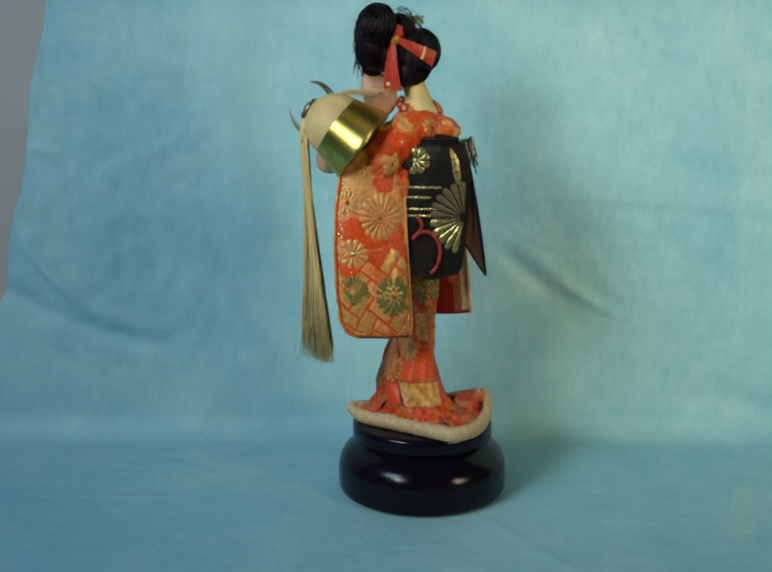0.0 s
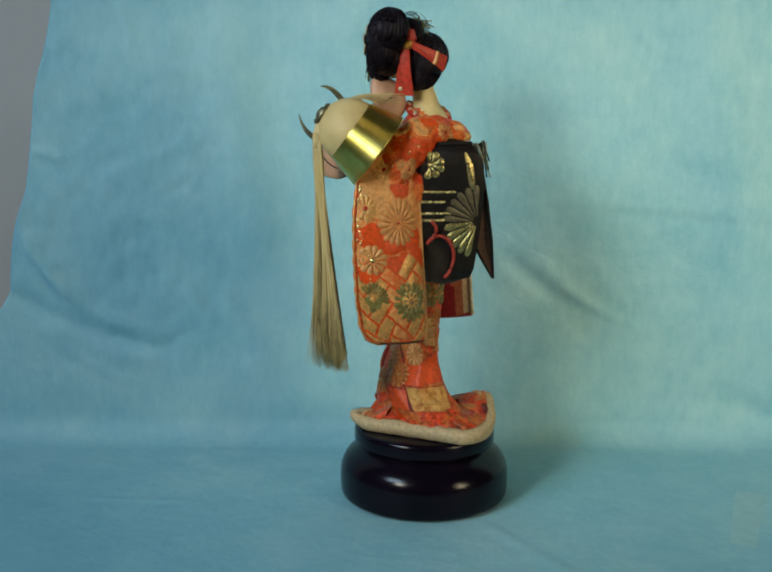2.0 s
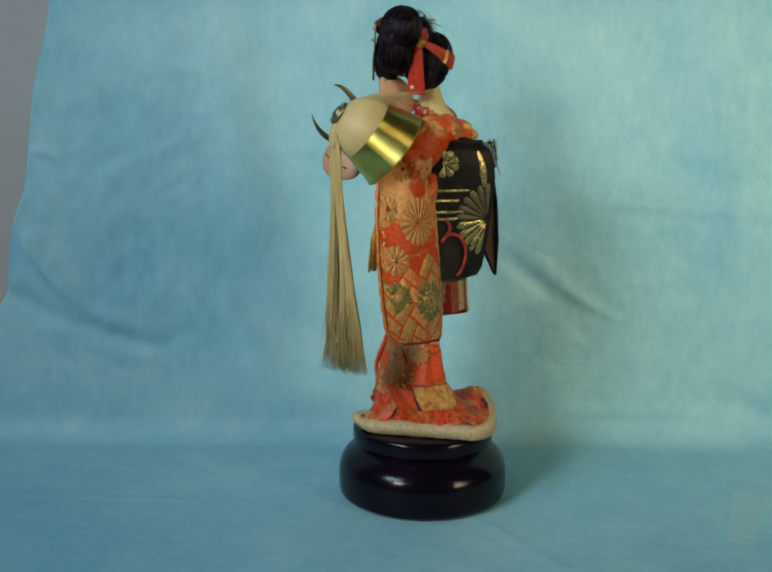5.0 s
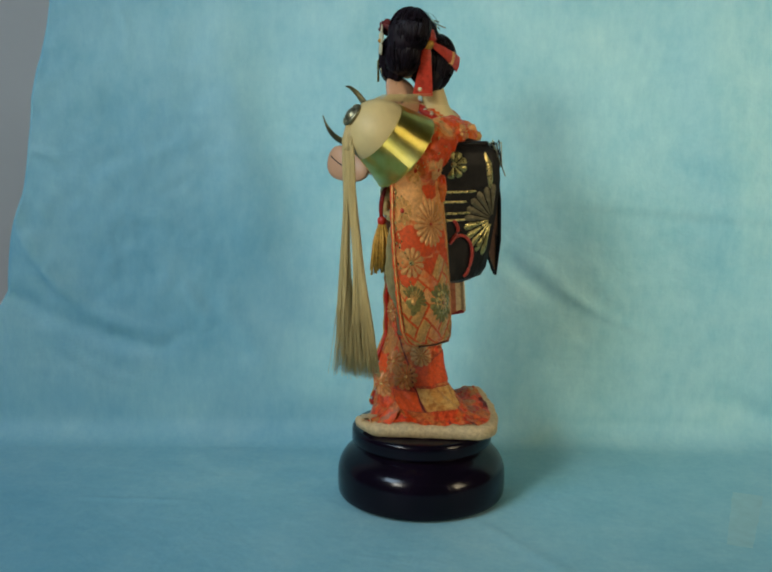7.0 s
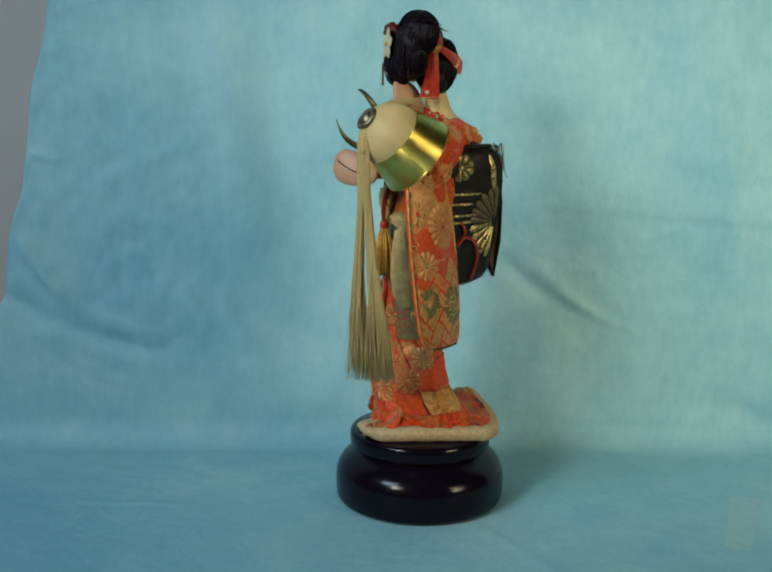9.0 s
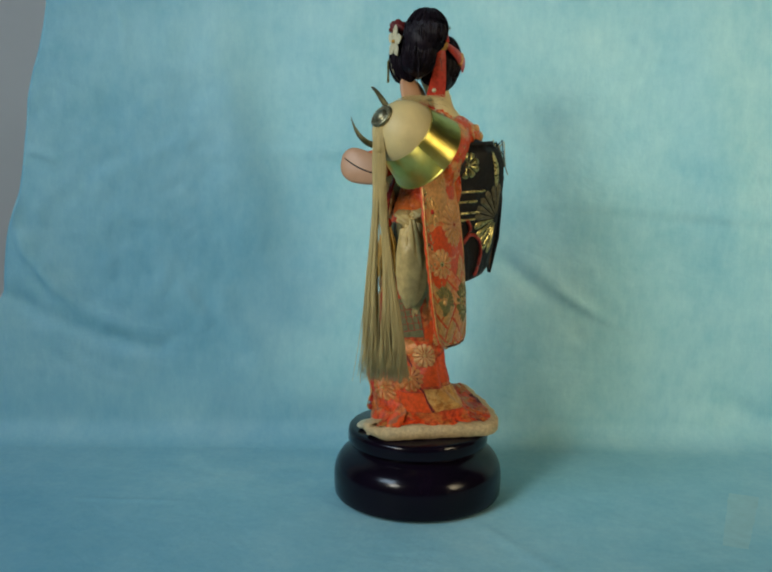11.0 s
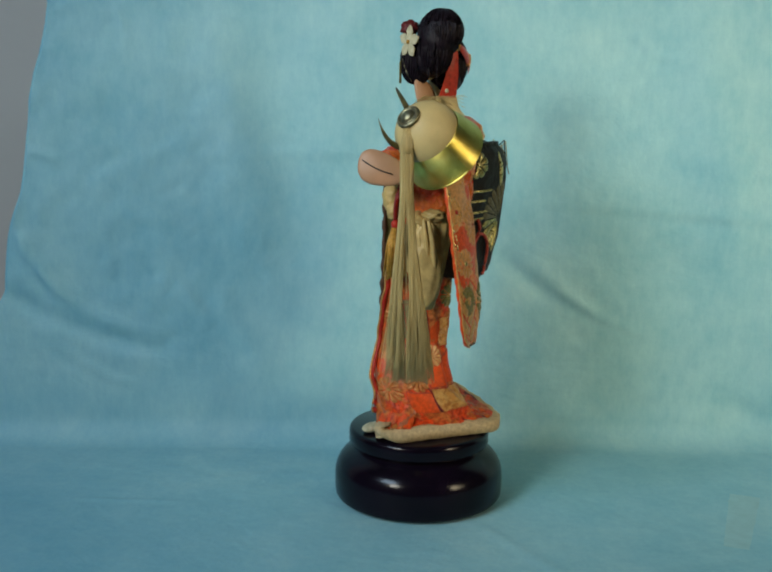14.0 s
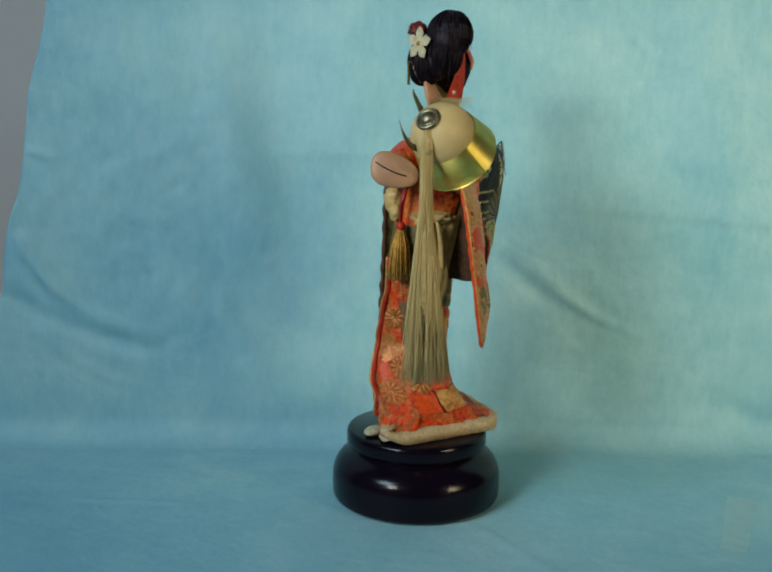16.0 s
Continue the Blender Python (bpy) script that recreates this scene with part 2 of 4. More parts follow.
        s = self.slot(back or mat)
        self.f += [tuple(i + o for i in f) for f in rear]
        self.fm += [s] * len(rear)

    def decal(self, surf, outline, off, mat, rise=0.25):
        """A motif woven into the cloth: an outline in the cloth's own plane, laid a hair above it, its middle swollen."""
        cx = sum(p[0] for p in outline) / len(outline)
        cy = sum(p[1] for p in outline) / len(outline)
        k = len(outline)
        verts = [surf(x, y, off * 0.2) for x, y in outline]
        verts += [surf(cx + (x - cx) * 0.62, cy + (y - cy) * 0.62, off + rise) for x, y in outline]
        verts.append(surf(cx, cy, off + rise))
        faces = [(i, (i + 1) % k, k + (i + 1) % k, k + i) for i in range(k)] + [(k + i, k + (i + 1) % k, 2 * k) for i in range(k)]
        self.add(verts, faces, mat)

    def strip(self, surf, pts, width, off, mat):
        """A thin raised thread line on the cloth."""
        fine = []
        for (x0, y0), (x1, y1) in zip(pts, pts[1:]):
            n = max(1, int(math.hypot(x1 - x0, y1 - y0) / 2.0))
            fine += [(x0 + (x1 - x0) * i / n, y0 + (y1 - y0) * i / n) for i in range(n)]
        fine.append(pts[-1])
        verts = []
        for i, (x, y) in enumerate(fine):
            a, b = fine[max(i - 1, 0)], fine[min(i + 1, len(fine) - 1)]
            d = math.hypot(b[0] - a[0], b[1] - a[1]) or 1
            nx, ny = -(b[1] - a[1]) / d * width / 2, (b[0] - a[0]) / d * width / 2
            verts += [surf(x + nx, y + ny, 0.05), surf(x, y, off), surf(x - nx, y - ny, 0.05)]
        faces = []
        for i in range(len(fine) - 1):
            o = 3 * i
            faces += [(o, o + 1, o + 4, o + 3), (o + 1, o + 2, o + 5, o + 4)]
        self.add(verts, faces, mat)

    def flower(self, surf, cx, cy, r, petals, mat, core=None, inner=0.22, fat=0.92, start=0.0, sweep=360.0, off=0.45, keep=None):
        """A chrysanthemum of single rounded petals round a small eye."""
        step = radians(sweep) / petals
        for i in range(petals):
            a = radians(start) + step * (i + 0.5)
            half = step / 2 * fat
            ring = []
            for s, w in ((inner, 0.55), (0.55, 0.85), (0.82, 0.98), (0.95, 0.72), (1.0, 0.25)):
                ring.append((s, w))
            out = [(s * r, half * w) for s, w in ring] + [(s * r, -half * w) for s, w in reversed(ring)]
            pts = [(cx + s * math.cos(a + w), cy + s * math.sin(a + w)) for s, w in out]
            if keep and not all(keep(x, y) for x, y in pts):
                continue
            self.decal(surf, pts, off, mat)
        if core and (not keep or keep(cx, cy)):
            self.decal(surf, [(cx + r * inner * math.cos(q * math.tau / 10), cy + r * inner * math.sin(q * math.tau / 10)) for q in range(10)], off + 0.2, core)

    def mesh(self, name, smooth=True):
        me = bpy.data.meshes.new(name)
        me.from_pydata([(x * MM, y * MM, z * MM) for x, y, z in self.v], [], self.f)
        for m in self.mats:
            me.materials.append(m)
        me.polygons.foreach_set("material_index", self.fm)
        me.polygons.foreach_set("use_smooth", [smooth] * len(self.f))
        me.update()
        return me


def part(name, build, parent, label="", smooth=True):
    ob = new(name, build.mesh(name, smooth))
    ob.parent = parent
    return tagged(ob, label)


def bezier(a, b, c, n=10):
    a, b, c = Vector(a), Vector(b), Vector(c)
    return [a * (1 - t) ** 2 + b * 2 * t * (1 - t) + c * t * t for t in (i / n for i in range(n + 1))]


def box(build, x0, x1, y0, y1, z0, z1, mat):
    v = [(x, y, z) for z in (z0, z1) for y in (y0, y1) for x in (x0, x1)]
    build.add(v, [(0, 2, 3, 1), (4, 5, 7, 6), (0, 1, 5, 4), (2, 6, 7, 3), (0, 4, 6, 2), (1, 3, 7, 5)], mat)


# ---- the room, the table and the drape ----
def room():
    spec = [("wall_back", (-2000, 2000, 305, 430, -750, 1750), WALLPAINT, "light grey painted wall behind the blue drape"),
            ("wall_front", (-2000, 2000, -2600, -2500, -750, 1750), ROOMPAINT, "plain brown wall closing the room"),
            ("wall_west", (-2100, -2000, -2600, 430, -750, 1750), ROOMPAINT, "plain brown side wall of the room"),
            ("wall_east", (2000, 2100, -2600, 430, -750, 1750), ROOMPAINT, "plain brown side wall of the room"),
            ("floor", (-2100, 2100, -2600, 430, -800, -750), WOOD, "plain brown floor of the room"),
            ("ceiling", (-2100, 2100, -2600, 430, 1750, 1850), ROOMPAINT, "plain brown ceiling of the room")]
    for name, size, mat, label in spec:
        b = Build()
        box(b, *size, mat)
        tagged(new(name, b.mesh(name, False)), label, "wall" if "wall" in name else name, kind="structure")
    b = Build()
    box(b, -750, 750, -420, 300, -30, -2, WOOD)
    for x in (-700, 650):
        for y in (-400, 250):
            box(b, x, x + 50, y, y + 40, -750, -30, WOOD)
    tagged(new("table", b.mesh("table", False)), "plain wooden table hidden under a blue drape", "table", kind="structure")


def ridge(x, z, ax, az, bx, bz, width, height, bow=0.0):
    """The height of a long crease from a to b at the point (x, z); all in millimetres."""
    dx, dz = bx - ax, bz - az
    ln = math.hypot(dx, dz)
    t = ((x - ax) * dx + (z - az) * dz) / (ln * ln)
    off = ((x - ax) * -dz + (z - az) * dx) / ln - bow * 4 * t * (1 - t)
    fade = max(0.0, min(1.0, (t + 0.15) / 0.3)) * max(0.0, min(1.0, (1.15 - t) / 0.3))
    return height * fade * math.exp(-(off / width) ** 2)


def floor_rise(x, y):
    """How far the cloth stands off the table at a point; in millimetres."""
    p = Vector((x * 0.004, (y + 408.0) * 0.004, 0))
    low = 3.2 * noise.noise(p * 1.6) + 1.6 * noise.noise(p * 4.1 + Vector((7, 0, 0)))
    fine = 0.5 * noise.noise(p * 11) + 0.25 * noise.noise(p * 27)
    clear = min(1.0, max(0.0, (math.hypot(x, y) - 60) / 60))
    return (0.25 * low + 0.6 * fine + 0.8) * clear + ridge(x, y, -240, -19, -170, -23, 2.5, 1.0) + ridge(x, y, 40, -60, 120, -190, 5, 0.8)


# long creases of the hanging part: from x, z to x, z, half width, height, bow
CREASES = [
    (-345, 131, -215, 77, 8, -4.2, -8), (-318, 168, -222, 92, 8, 3.2, -14), (-300, 104, -205, 66, 8, 1.8, -8), (-292, 82, -230, 48, 4, 1.6, -4),
    (-318, 165, -280, 120, 4, 2.4, -4), (-310, 150, -296, 118, 3, -2.0), (-322, 176, -318, 250, 6, 2.0), (-307, 238, -286, 230, 3, 1.6),
    (-312, 205, -296, 180, 4, 1.8), (-235, 346, -228, 332, 3, 1.6), (-260, 215, -205, 236, 4, 0.7), (-225, 190, -170, 170, 5, 0.6, 4),
    (-190, 130, -168, 100, 5, 1.8), (-160, 120, -120, 60, 10, 1.8),
    (68, 154, 108, 121, 7, -3.2), (92, 152, 140, 112, 6, 1.2), (116, 128, 160, 100, 3, 1.8), (135, 116, 185, 92, 3, 1.2),
    (166, 331, 180, 318, 3, 1.2), (182, 315, 206, 311, 3, 0.8), (215, 340, 262, 150, 26, 4.0),
    (-120, 340, -90, 130, 26, -4.0), (-160, 330, -135, 200, 20, 2.2), (-60, 345, -45, 250, 15, 2.0),
    (250, 34, 330, 4, 12, -6.0), (120, 26, 250, 22, 7, 2.2), (-160, 235, 60, 240, 5, 0.8)]


def drape():
    """One sheet: it lies on the table, rises in a soft bend behind the stand and hangs up out of view."""
    floor_y, bend, wall_y = 85.0, 23.0, 108.0
    lengths = (500.0, bend * math.pi / 2, 520.0)
    total = sum(lengths)

    def at(u, v):
        s = v * total
        if s < lengths[0]:
            y, z, n = floor_y - lengths[0] + s, 0.0, (0, 0, 1)
        elif s < lengths[0] + lengths[1]:
            a = (s - lengths[0]) / bend
            y, z, n = floor_y + bend * math.sin(a), bend * (1 - math.cos(a)), (0, -math.sin(a), math.cos(a))
        else:
            z = bend + s - lengths[0] - lengths[1]
            y, n = wall_y + 0.03 * (z - bend), (0, -1, 0)
        left = -620 + 279 * math.sqrt(z / 111.0) if z < 111 else float(np.interp(z, (111, 124, 168, 205, 277, 350), (-341, -334, -325, -315, -305, -290)))
        left += 4 * noise.noise(Vector((0.4, z * 0.02, 3)))
        x = left + u * (560 - left)
        p = Vector((x * 0.004, s * 0.004, 0))
        low = 2.2 * noise.noise(p * 1.6) + 1.3 * noise.noise(p * 4.1 + Vector((7, 0, 0)))
        fine = 0.5 * noise.noise(p * 11) + 0.25 * noise.noise(p * 27)
        w = min(1.0, max(0.0, (s - lengths[0]) / 90))
        d = (low + fine) * w + (0.25 * low + 0.6 * fine + 0.8) * (1 - w)
        if s < lengths[0]:
            d = floor_rise(x, y)
        else:
            for crease in CREASES:
                d += ridge(x, z, *crease)
            crumple = min(1.0, max(0.0, (-110 - x) / 110)) * min(1.0, max(0.0, (z - 40) / 40))
            crumple += 1.6 * math.exp(-((x - 140) / 28) ** 2 - ((z - 112) / 20) ** 2) + 0.8 * math.exp(-((x - 180) / 25) ** 2 - ((z - 318) / 16) ** 2)
            d += crumple * (0.9 * noise.noise(p * 14 + Vector((3, 1, 0))) + 0.5 * noise.noise(p * 30) - 1.3 * abs(noise.noise(p * 5 + Vector((1, 8, 0)))) - 0.7 * abs(noise.noise(p * 11 + Vector((4, 2, 0)))))
            # the sheet's pressed cross fold: the part above stands a little proud of the part below
            step = max(0.0, min(1.0, (198 - 0.076 * (x - 137) - z) / 9))
            d -= 1.8 * step * step * (3 - 2 * step) * min(1.0, max(0.0, (x - 90) / 70)) * max(0.0, min(1.0, (z - 60) / 90))
            d += 3.0 * min(1.0, max(0.0, (x - 205) / 50)) * min(1.0, max(0.0, (z - 60) / 80))
        return (x + n[0] * d, y + n[1] * d, z + n[2] * d)

    b = Build()
    b.grid(at, 380, 400, DRAPE)
    ob = new("blue_drape", b.mesh("blue_drape"))
    mod = ob.modifiers.new("thickness", "SOLIDIFY")
    mod.thickness, mod.offset = 0.0006, -1
    tagged(ob, "crumpled light blue non-woven cloth backdrop over a table", "backdrop cloth", kind="structure")


def tape():
    def at(u, v):
        along, across = -47 + 94 * u, (v - 0.5) * (21 - 5 * u) + 0.7 * noise.noise(Vector((u * 9, v * 2, 0)))
        x, y = 219 - 0.37 * along + 0.93 * across, -48 - 0.93 * along - 0.37 * across
        return (x, y, floor_rise(x, y) + 0.12)
    b = Build()
    b.grid(at, 40, 12, TAPE)
    tagged(new("tape_strip", b.mesh("tape_strip")), "pale strip of tape stuck flat on the blue drape", "tape strip")


room()
drape()
tape()


# ---- the stand ----
def display_stand():
    root = tagged(new("display_stand"), "round two-tier black lacquered wooden display stand", "display stand")
    b = Build()
    b.lathe([(0.1, 1.6), (57.4, 1.6), (58.8, 2.4), (59.6, 4), (60, 8), (60.1, 13), (60, 18), (59.6, 21.5), (58.6, 25.2), (57, 28.4), (54.9, 31.2), (52.2, 33.6), (49.4, 35.6), (46.8, 37.6), (45.2, 39.4), (44.8, 42), (0.1, 42)], LACQUER, 128)
    part("base", b, root, "glossy black rounded base")
    b = Build()
    b.lathe([(0.1, 40.5), (48.6, 40.5), (49.5, 40.9), (49.9, 42), (49.9, 48), (49.5, 50), (48.6, 51.3), (47.2, 51.8), (0.1, 51.8)], LACQUER, 128)
    part("upper_disc", b, root, "glossy black upper disc")
    return root


# ---- the doll ----
# height, centre x, centre y, half width, half depth, turn of the wide axis in degrees
BODY = [
    (53, 0, -14, 21, 42, 51), (58, 0, -14, 20.5, 40, 51), (64, -3, -10, 20.5, 34.5, 46), (70, -6.5, -7, 20.5, 33, 41), (77, -8, -4, 20.5, 30, 31),
    (86, -9, -1, 19.5, 27, 20), (100, -7.6, 3, 13.5, 25.5, 20), (115, -5.5, 3.5, 10.8, 22.8, 16), (140, -5.5, 1, 14, 23.0, 17),
    (170, -7, -3, 17, 23, 15), (200, -9, -9, 18, 23, 10), (230, -7, -19, 18, 22, 5), (245, -6, -23, 21, 19, 0), (258, -5, -24, 22, 16, 0),
    (267, -4, -22.5, 17, 13, 0), (274, -4.5, -21, 10.5, 9.6, 0), (279, -5.2, -20.5, 7.6, 7.6, 0)]


def body_at(deg, z, off=0.0, fold=1.0):
    cols = list(zip(*BODY))
    cx, cy, a, b, rot = (float(np.interp(z, cols[0], c)) for c in cols[1:])
    q, r = radians(deg), radians(rot)
    k = 1.0
    if z < 170:
        w = fold * min(1.0, (170 - z) / 60)
        k += w * (0.07 * math.sin(7 * q + z * 0.045) * abs(math.sin(3.5 * q + z * 0.0225)) + 0.06 * noise.noise(Vector((math.cos(q) * 1.7, math.sin(q) * 1.7, z * 0.02))))
    else:
        k += fold * 0.05 * noise.noise(Vector((math.cos(q) * 2, math.sin(q) * 2, z * 0.05)))
    k += 0.012 * noise.noise(Vector((math.cos(q) * 9, math.sin(q) * 9, z * 0.15)))
    ex, ey = (a * k + off) * math.cos(q), (b * k + off) * math.sin(q)
    return Vector((cx + ex * math.cos(r) - ey * math.sin(r), cy + ex * math.sin(r) + ey * math.cos(r), z))


# the near sleeve, a flattened hanging bag: rows of (down, front edge, back edge)
SLEEVE = [
    (0.00, (-46, -44, 246), (-17, -40, 250)), (0.10, (-54, -51, 236), (-15, -43, 234)), (0.30, (-57.5, -58, 210), (-13.5, -47, 208)),
    (0.50, (-58, -62, 186), (-12.5, -50, 185)), (0.75, (-57, -66, 158), (-10.5, -51, 155)), (0.90, (-54.5, -67.5, 139), (-9.5, -51, 136)),
    (0.96, (-50, -67, 131), (-9.5, -50.5, 128)), (1.00, (-42, -64, 127.5), (-11, -51, 125))]


def sleeve_at(x, y, off=0.0, side=1):
    """x: millimetres from the front edge, of 46; y: millimetres down, of 112."""
    u, v = min(1, max(0, x / 46.0)), min(1, max(0, y / 112.0))
    rows = [r[0] for r in SLEEVE]
    e = [[float(np.interp(v, rows, [r[k][i] for r in SLEEVE])) for i in range(3)] for k in (1, 2)]
    p = Vector(e[0]).lerp(Vector(e[1]), u)
    n = Vector((0.28, -0.96, 0))
    puff = math.sin(math.pi * u) ** 0.7 * (1 - 0.75 * max(0, (v - 0.8) / 0.2))
    wave = 1.1 * noise.noise(Vector((u * 2.5, v * 5, 1.5))) + 0.4 * noise.noise(Vector((u * 7, v * 16, 4)))
    if side > 0:
        return p + n * (5.2 * puff + wave * math.sin(math.pi * u) + off)
    return p - n * (3.2 * puff + 0.5 * wave * math.sin(math.pi * u) + off)


# the bow of the sash, a puffed panel: rows of (height, left edge, outer bend, right edge)
BOW = [
    (164, (-9, -48), (7, -44), (22, -38)), (170, (-10, -48), (7, -45), (24, -41)), (185, (-12, -46), (7, -45.5), (26, -44)), (205, (-14, -46), (7, -46.8), (27.5, -46.5)),
    (225, (-16, -46), (7, -49.3), (28.5, -49)), (240, (-16, -45.5), (7, -51), (27.5, -50)), (248, (-15, -44.5), (6, -50), (24, -49)), (253, (-12, -41), (5, -45.5), (20, -45))]


def bow_at(x, z, off=0.0):
    """x: millimetres along the face from its left edge, of 44."""
    t = min(1, max(0, x / 44.0))
    rows = [r[0] for r in BOW]
    e = [Vector([float(np.interp(z, rows, [r[k][i] for r in BOW])) for i in range(2)]) for k in (1, 2, 3)]
    mid = e[1] * 2 - (e[0] + e[2]) / 2
    p = e[0] * (1 - t) ** 2 + mid * 2 * t * (1 - t) + e[2] * t * t
    d = (mid - e[0]) * (1 - t) + (e[2] - mid) * t
    n = Vector((d.y, -d.x)).normalized()
    w = 0.9 * noise.noise(Vector((x * 0.10, z * 0.06, 2))) + 0.35 * noise.noise(Vector((x * 0.3, z * 0.25, 5)))
    p = p + n * (off + w)
    return Vector((p.x, p.y, z))


def doll():
    b = Build()
    rnd = random.Random(11)

    # robe from hem to neck, with the black sash round the waist
    def robe_mat(u, v):
        z = 53 + v * 226
        if z > 275 - 9 * max(0.0, math.cos(radians(u * 360 - 295))) ** 4:
            return SKIN
        if 178 < z < 236:
            return BLACKSILK if u > 0.66 or u < 0.15 else (GREYGREEN if z < 200 else KIMONO)
        return SKIRT if z < 178 else KIMONO
    b.grid(lambda u, v: body_at(u * 360, 53 + v * 226), 120, 120, robe_mat, wrap=True, caps=True)

    # woven flowers and patches on the skirt
    def skirt(x, y, off):
        return body_at(x / 21.0 * 57.3, y, off)

    def on_skirt(x, y):
        return 62 < y < 176
    # pieced cloth panels, each bordered with a dark thread: four corners of (degrees, height)
    for corners, mat, border in (
            (((176, 84), (214, 83), (196, 70), (165, 70)), ORANGE, CORD), (((218, 86), (302, 86), (270, 72), (202, 70)), GOLDPATCH, CORD),
            (((211, 98), (286, 110), (292, 89), (218, 87)), ORANGE, CORD), (((156, 146), (206, 148), (220, 120), (170, 118)), GREYGREEN, RED),
            (((238, 134), (276, 134), (280, 113), (250, 114)), GOLDPATCH, RED)):
        pts = [Vector((d / 57.3 * 21, z)) for d, z in corners]

        def piece(u, v):
            p = pts[0].lerp(pts[1], u).lerp(pts[3].lerp(pts[2], u), v)
            return skirt(p.x, p.y, 0.45 + 0.3 * noise.noise(Vector((p.x * 0.4, p.y * 0.4, 3))))
        b.grid(piece, 18, 12, mat)
        b.strip(skirt, [tuple(p) for p in pts] + [tuple(pts[0])], 0.6, 0.7, border)
    b.strip(skirt, [(d / 57.3 * 21, z) for d, z in ((168, 120), (190, 106), (208, 94), (215, 84), (199, 70))], 1.0, 0.9, BROWNRED)
    for i in range(5):
        x0, x1 = (158 + 11 * i) / 57.3 * 21, (170 + 11 * i) / 57.3 * 21
        b.strip(skirt, [(x0, 146 - 2 * i), (x1, 121 + i)], 0.7, 0.9, RED)
        b.strip(skirt, [((160 + 3 * i) / 57.3 * 21, 142 - 5 * i), ((206 + 3 * i) / 57.3 * 21, 146 - 5 * i)], 0.7, 0.9, RED)
    for k, (deg, z, r, mat) in enumerate([
            (198, 92, 8, DULLPEACH), (222, 107, 8, PEACH), (258, 120, 7, PEACH), (285, 132, 8, DULLPEACH), (170, 100, 8, DULLPEACH), (262, 150, 9, GREEN),
            (320, 115, 9, DULLPEACH), (148, 134, 8, DULLPEACH), (275, 162, 9, DULLPEACH), (305, 150, 9, GREEN), (148, 84, 8, DULLPEACH)]):
        b.flower(skirt, deg / 57.3 * 21, z, r, 12, mat, GOLDSILK, 0.15, start=k * 17, off=0.9, keep=on_skirt)
    for deg, z, w, h, mat in [(144, 112, 9, 9, DULLPEACH), (138, 92, 6, 10, ORANGE), (190, 112, 7, 5, DULLPEACH), (236, 124, 6, 8, ORANGE), (285, 98, 6, 6, DULLPEACH)]:
        x = deg / 57.3 * 21
        ring = [(x + w * math.cos(q) * (1 + 0.25 * noise.noise(Vector((math.cos(q) * 2, math.sin(q) * 2, deg)))), z + h * math.sin(q) * (1 + 0.3 * noise.noise(Vector((math.cos(q) * 2, math.sin(q) * 2, z))))) for q in (i * math.tau / 22 for i in range(22))]
        b.decal(skirt, ring, 0.15, mat, 0.1)
    # the overlapping front edge of the robe, a rolled red border
    edge = [body_at(float(np.interp(z, (60, 100, 180), (92, 122, 128))) + 4 * math.sin(z * 0.09), z, 1.0 + 1.6 * noise.noise(Vector((z * 0.08, 0, 0))) + 1.5 * math.exp(-((z - 92) / 9) ** 2)) for z in range(66, 178, 3)]
    b.tube(edge, [1.5 + 0.4 * math.sin(i * 1.3) for i in range(len(edge))], RED, 8)
    b.tube([p + Vector((-1.0, 1.6, 0)) for p in edge], 0.8, GOLDSILK, 6)

    # padded cream hem lying on the disc: straight along one side, raised into a corner at the back
    ring = [(-51, -1, 5), (-45, -9, 0.5), (-29, -20, 0), (-12, -31, 0), (5, -43, 0), (18, -50, 0), (31, -44.5, 0.5), (41, -29, 2.5), (45.5, -12, 7.5), (45, 0, 12), (36, 8, 10), (22, 13, 4), (0, 20, 0), (-18, 14, 0), (-34, 8, 1)]
    hem = []
    for i in range(120):
        t = i / 120 * len(ring)
        k, w = int(t), t - int(t)
        p0, p1, p2, p3 = (Vector(ring[(k + q) % len(ring)]) for q in (-1, 0, 1, 2))
        hem.append(0.5 * ((2 * p1) + (p2 - p0) * w + (2 * p0 - 5 * p1 + 4 * p2 - p3) * w * w + (3 * p1 - p0 - 3 * p2 + p3) * w ** 3))
    middle = Vector((-2, -12, 0))
    profile = [(0.4, -4.7), (2.5, -4.3), (2.9, 0.2), (2.4, 3.5), (-2.6, 4.3), (-7.0, 4.8), (-8.5, 0.0), (-6.0, -4.4)]

    def hem_at(u, v):
        i = int(round(u * 120)) % 120
        p = hem[i]
        out = Vector((hem[i].y - hem[i - 2].y, hem[i - 2].x - hem[i].x, 0)).normalized()
        if out.dot(Vector((p.x, p.y, 0)) - middle) < 0:
            out.negate()
        a, z = profile[int(round(v * 8)) % 8]
        wob = 0.9 * noise.noise(Vector((p.x * 0.16, p.y * 0.16, 1))) + 0.5 * noise.noise(Vector((p.x * 0.5, p.y * 0.5, a)))
        thin = 0.45 + 0.55 * min(1, (Vector((p.x, p.y)) - Vector((-51, -1))).length / 14)
        return Vector((p.x, p.y, 57.0 + p.z)) + out * (a + wob) + Vector((0, 0, z * thin + wob * 0.8))
    b.grid(hem_at, 120, 8, CREAM, wrap=True)
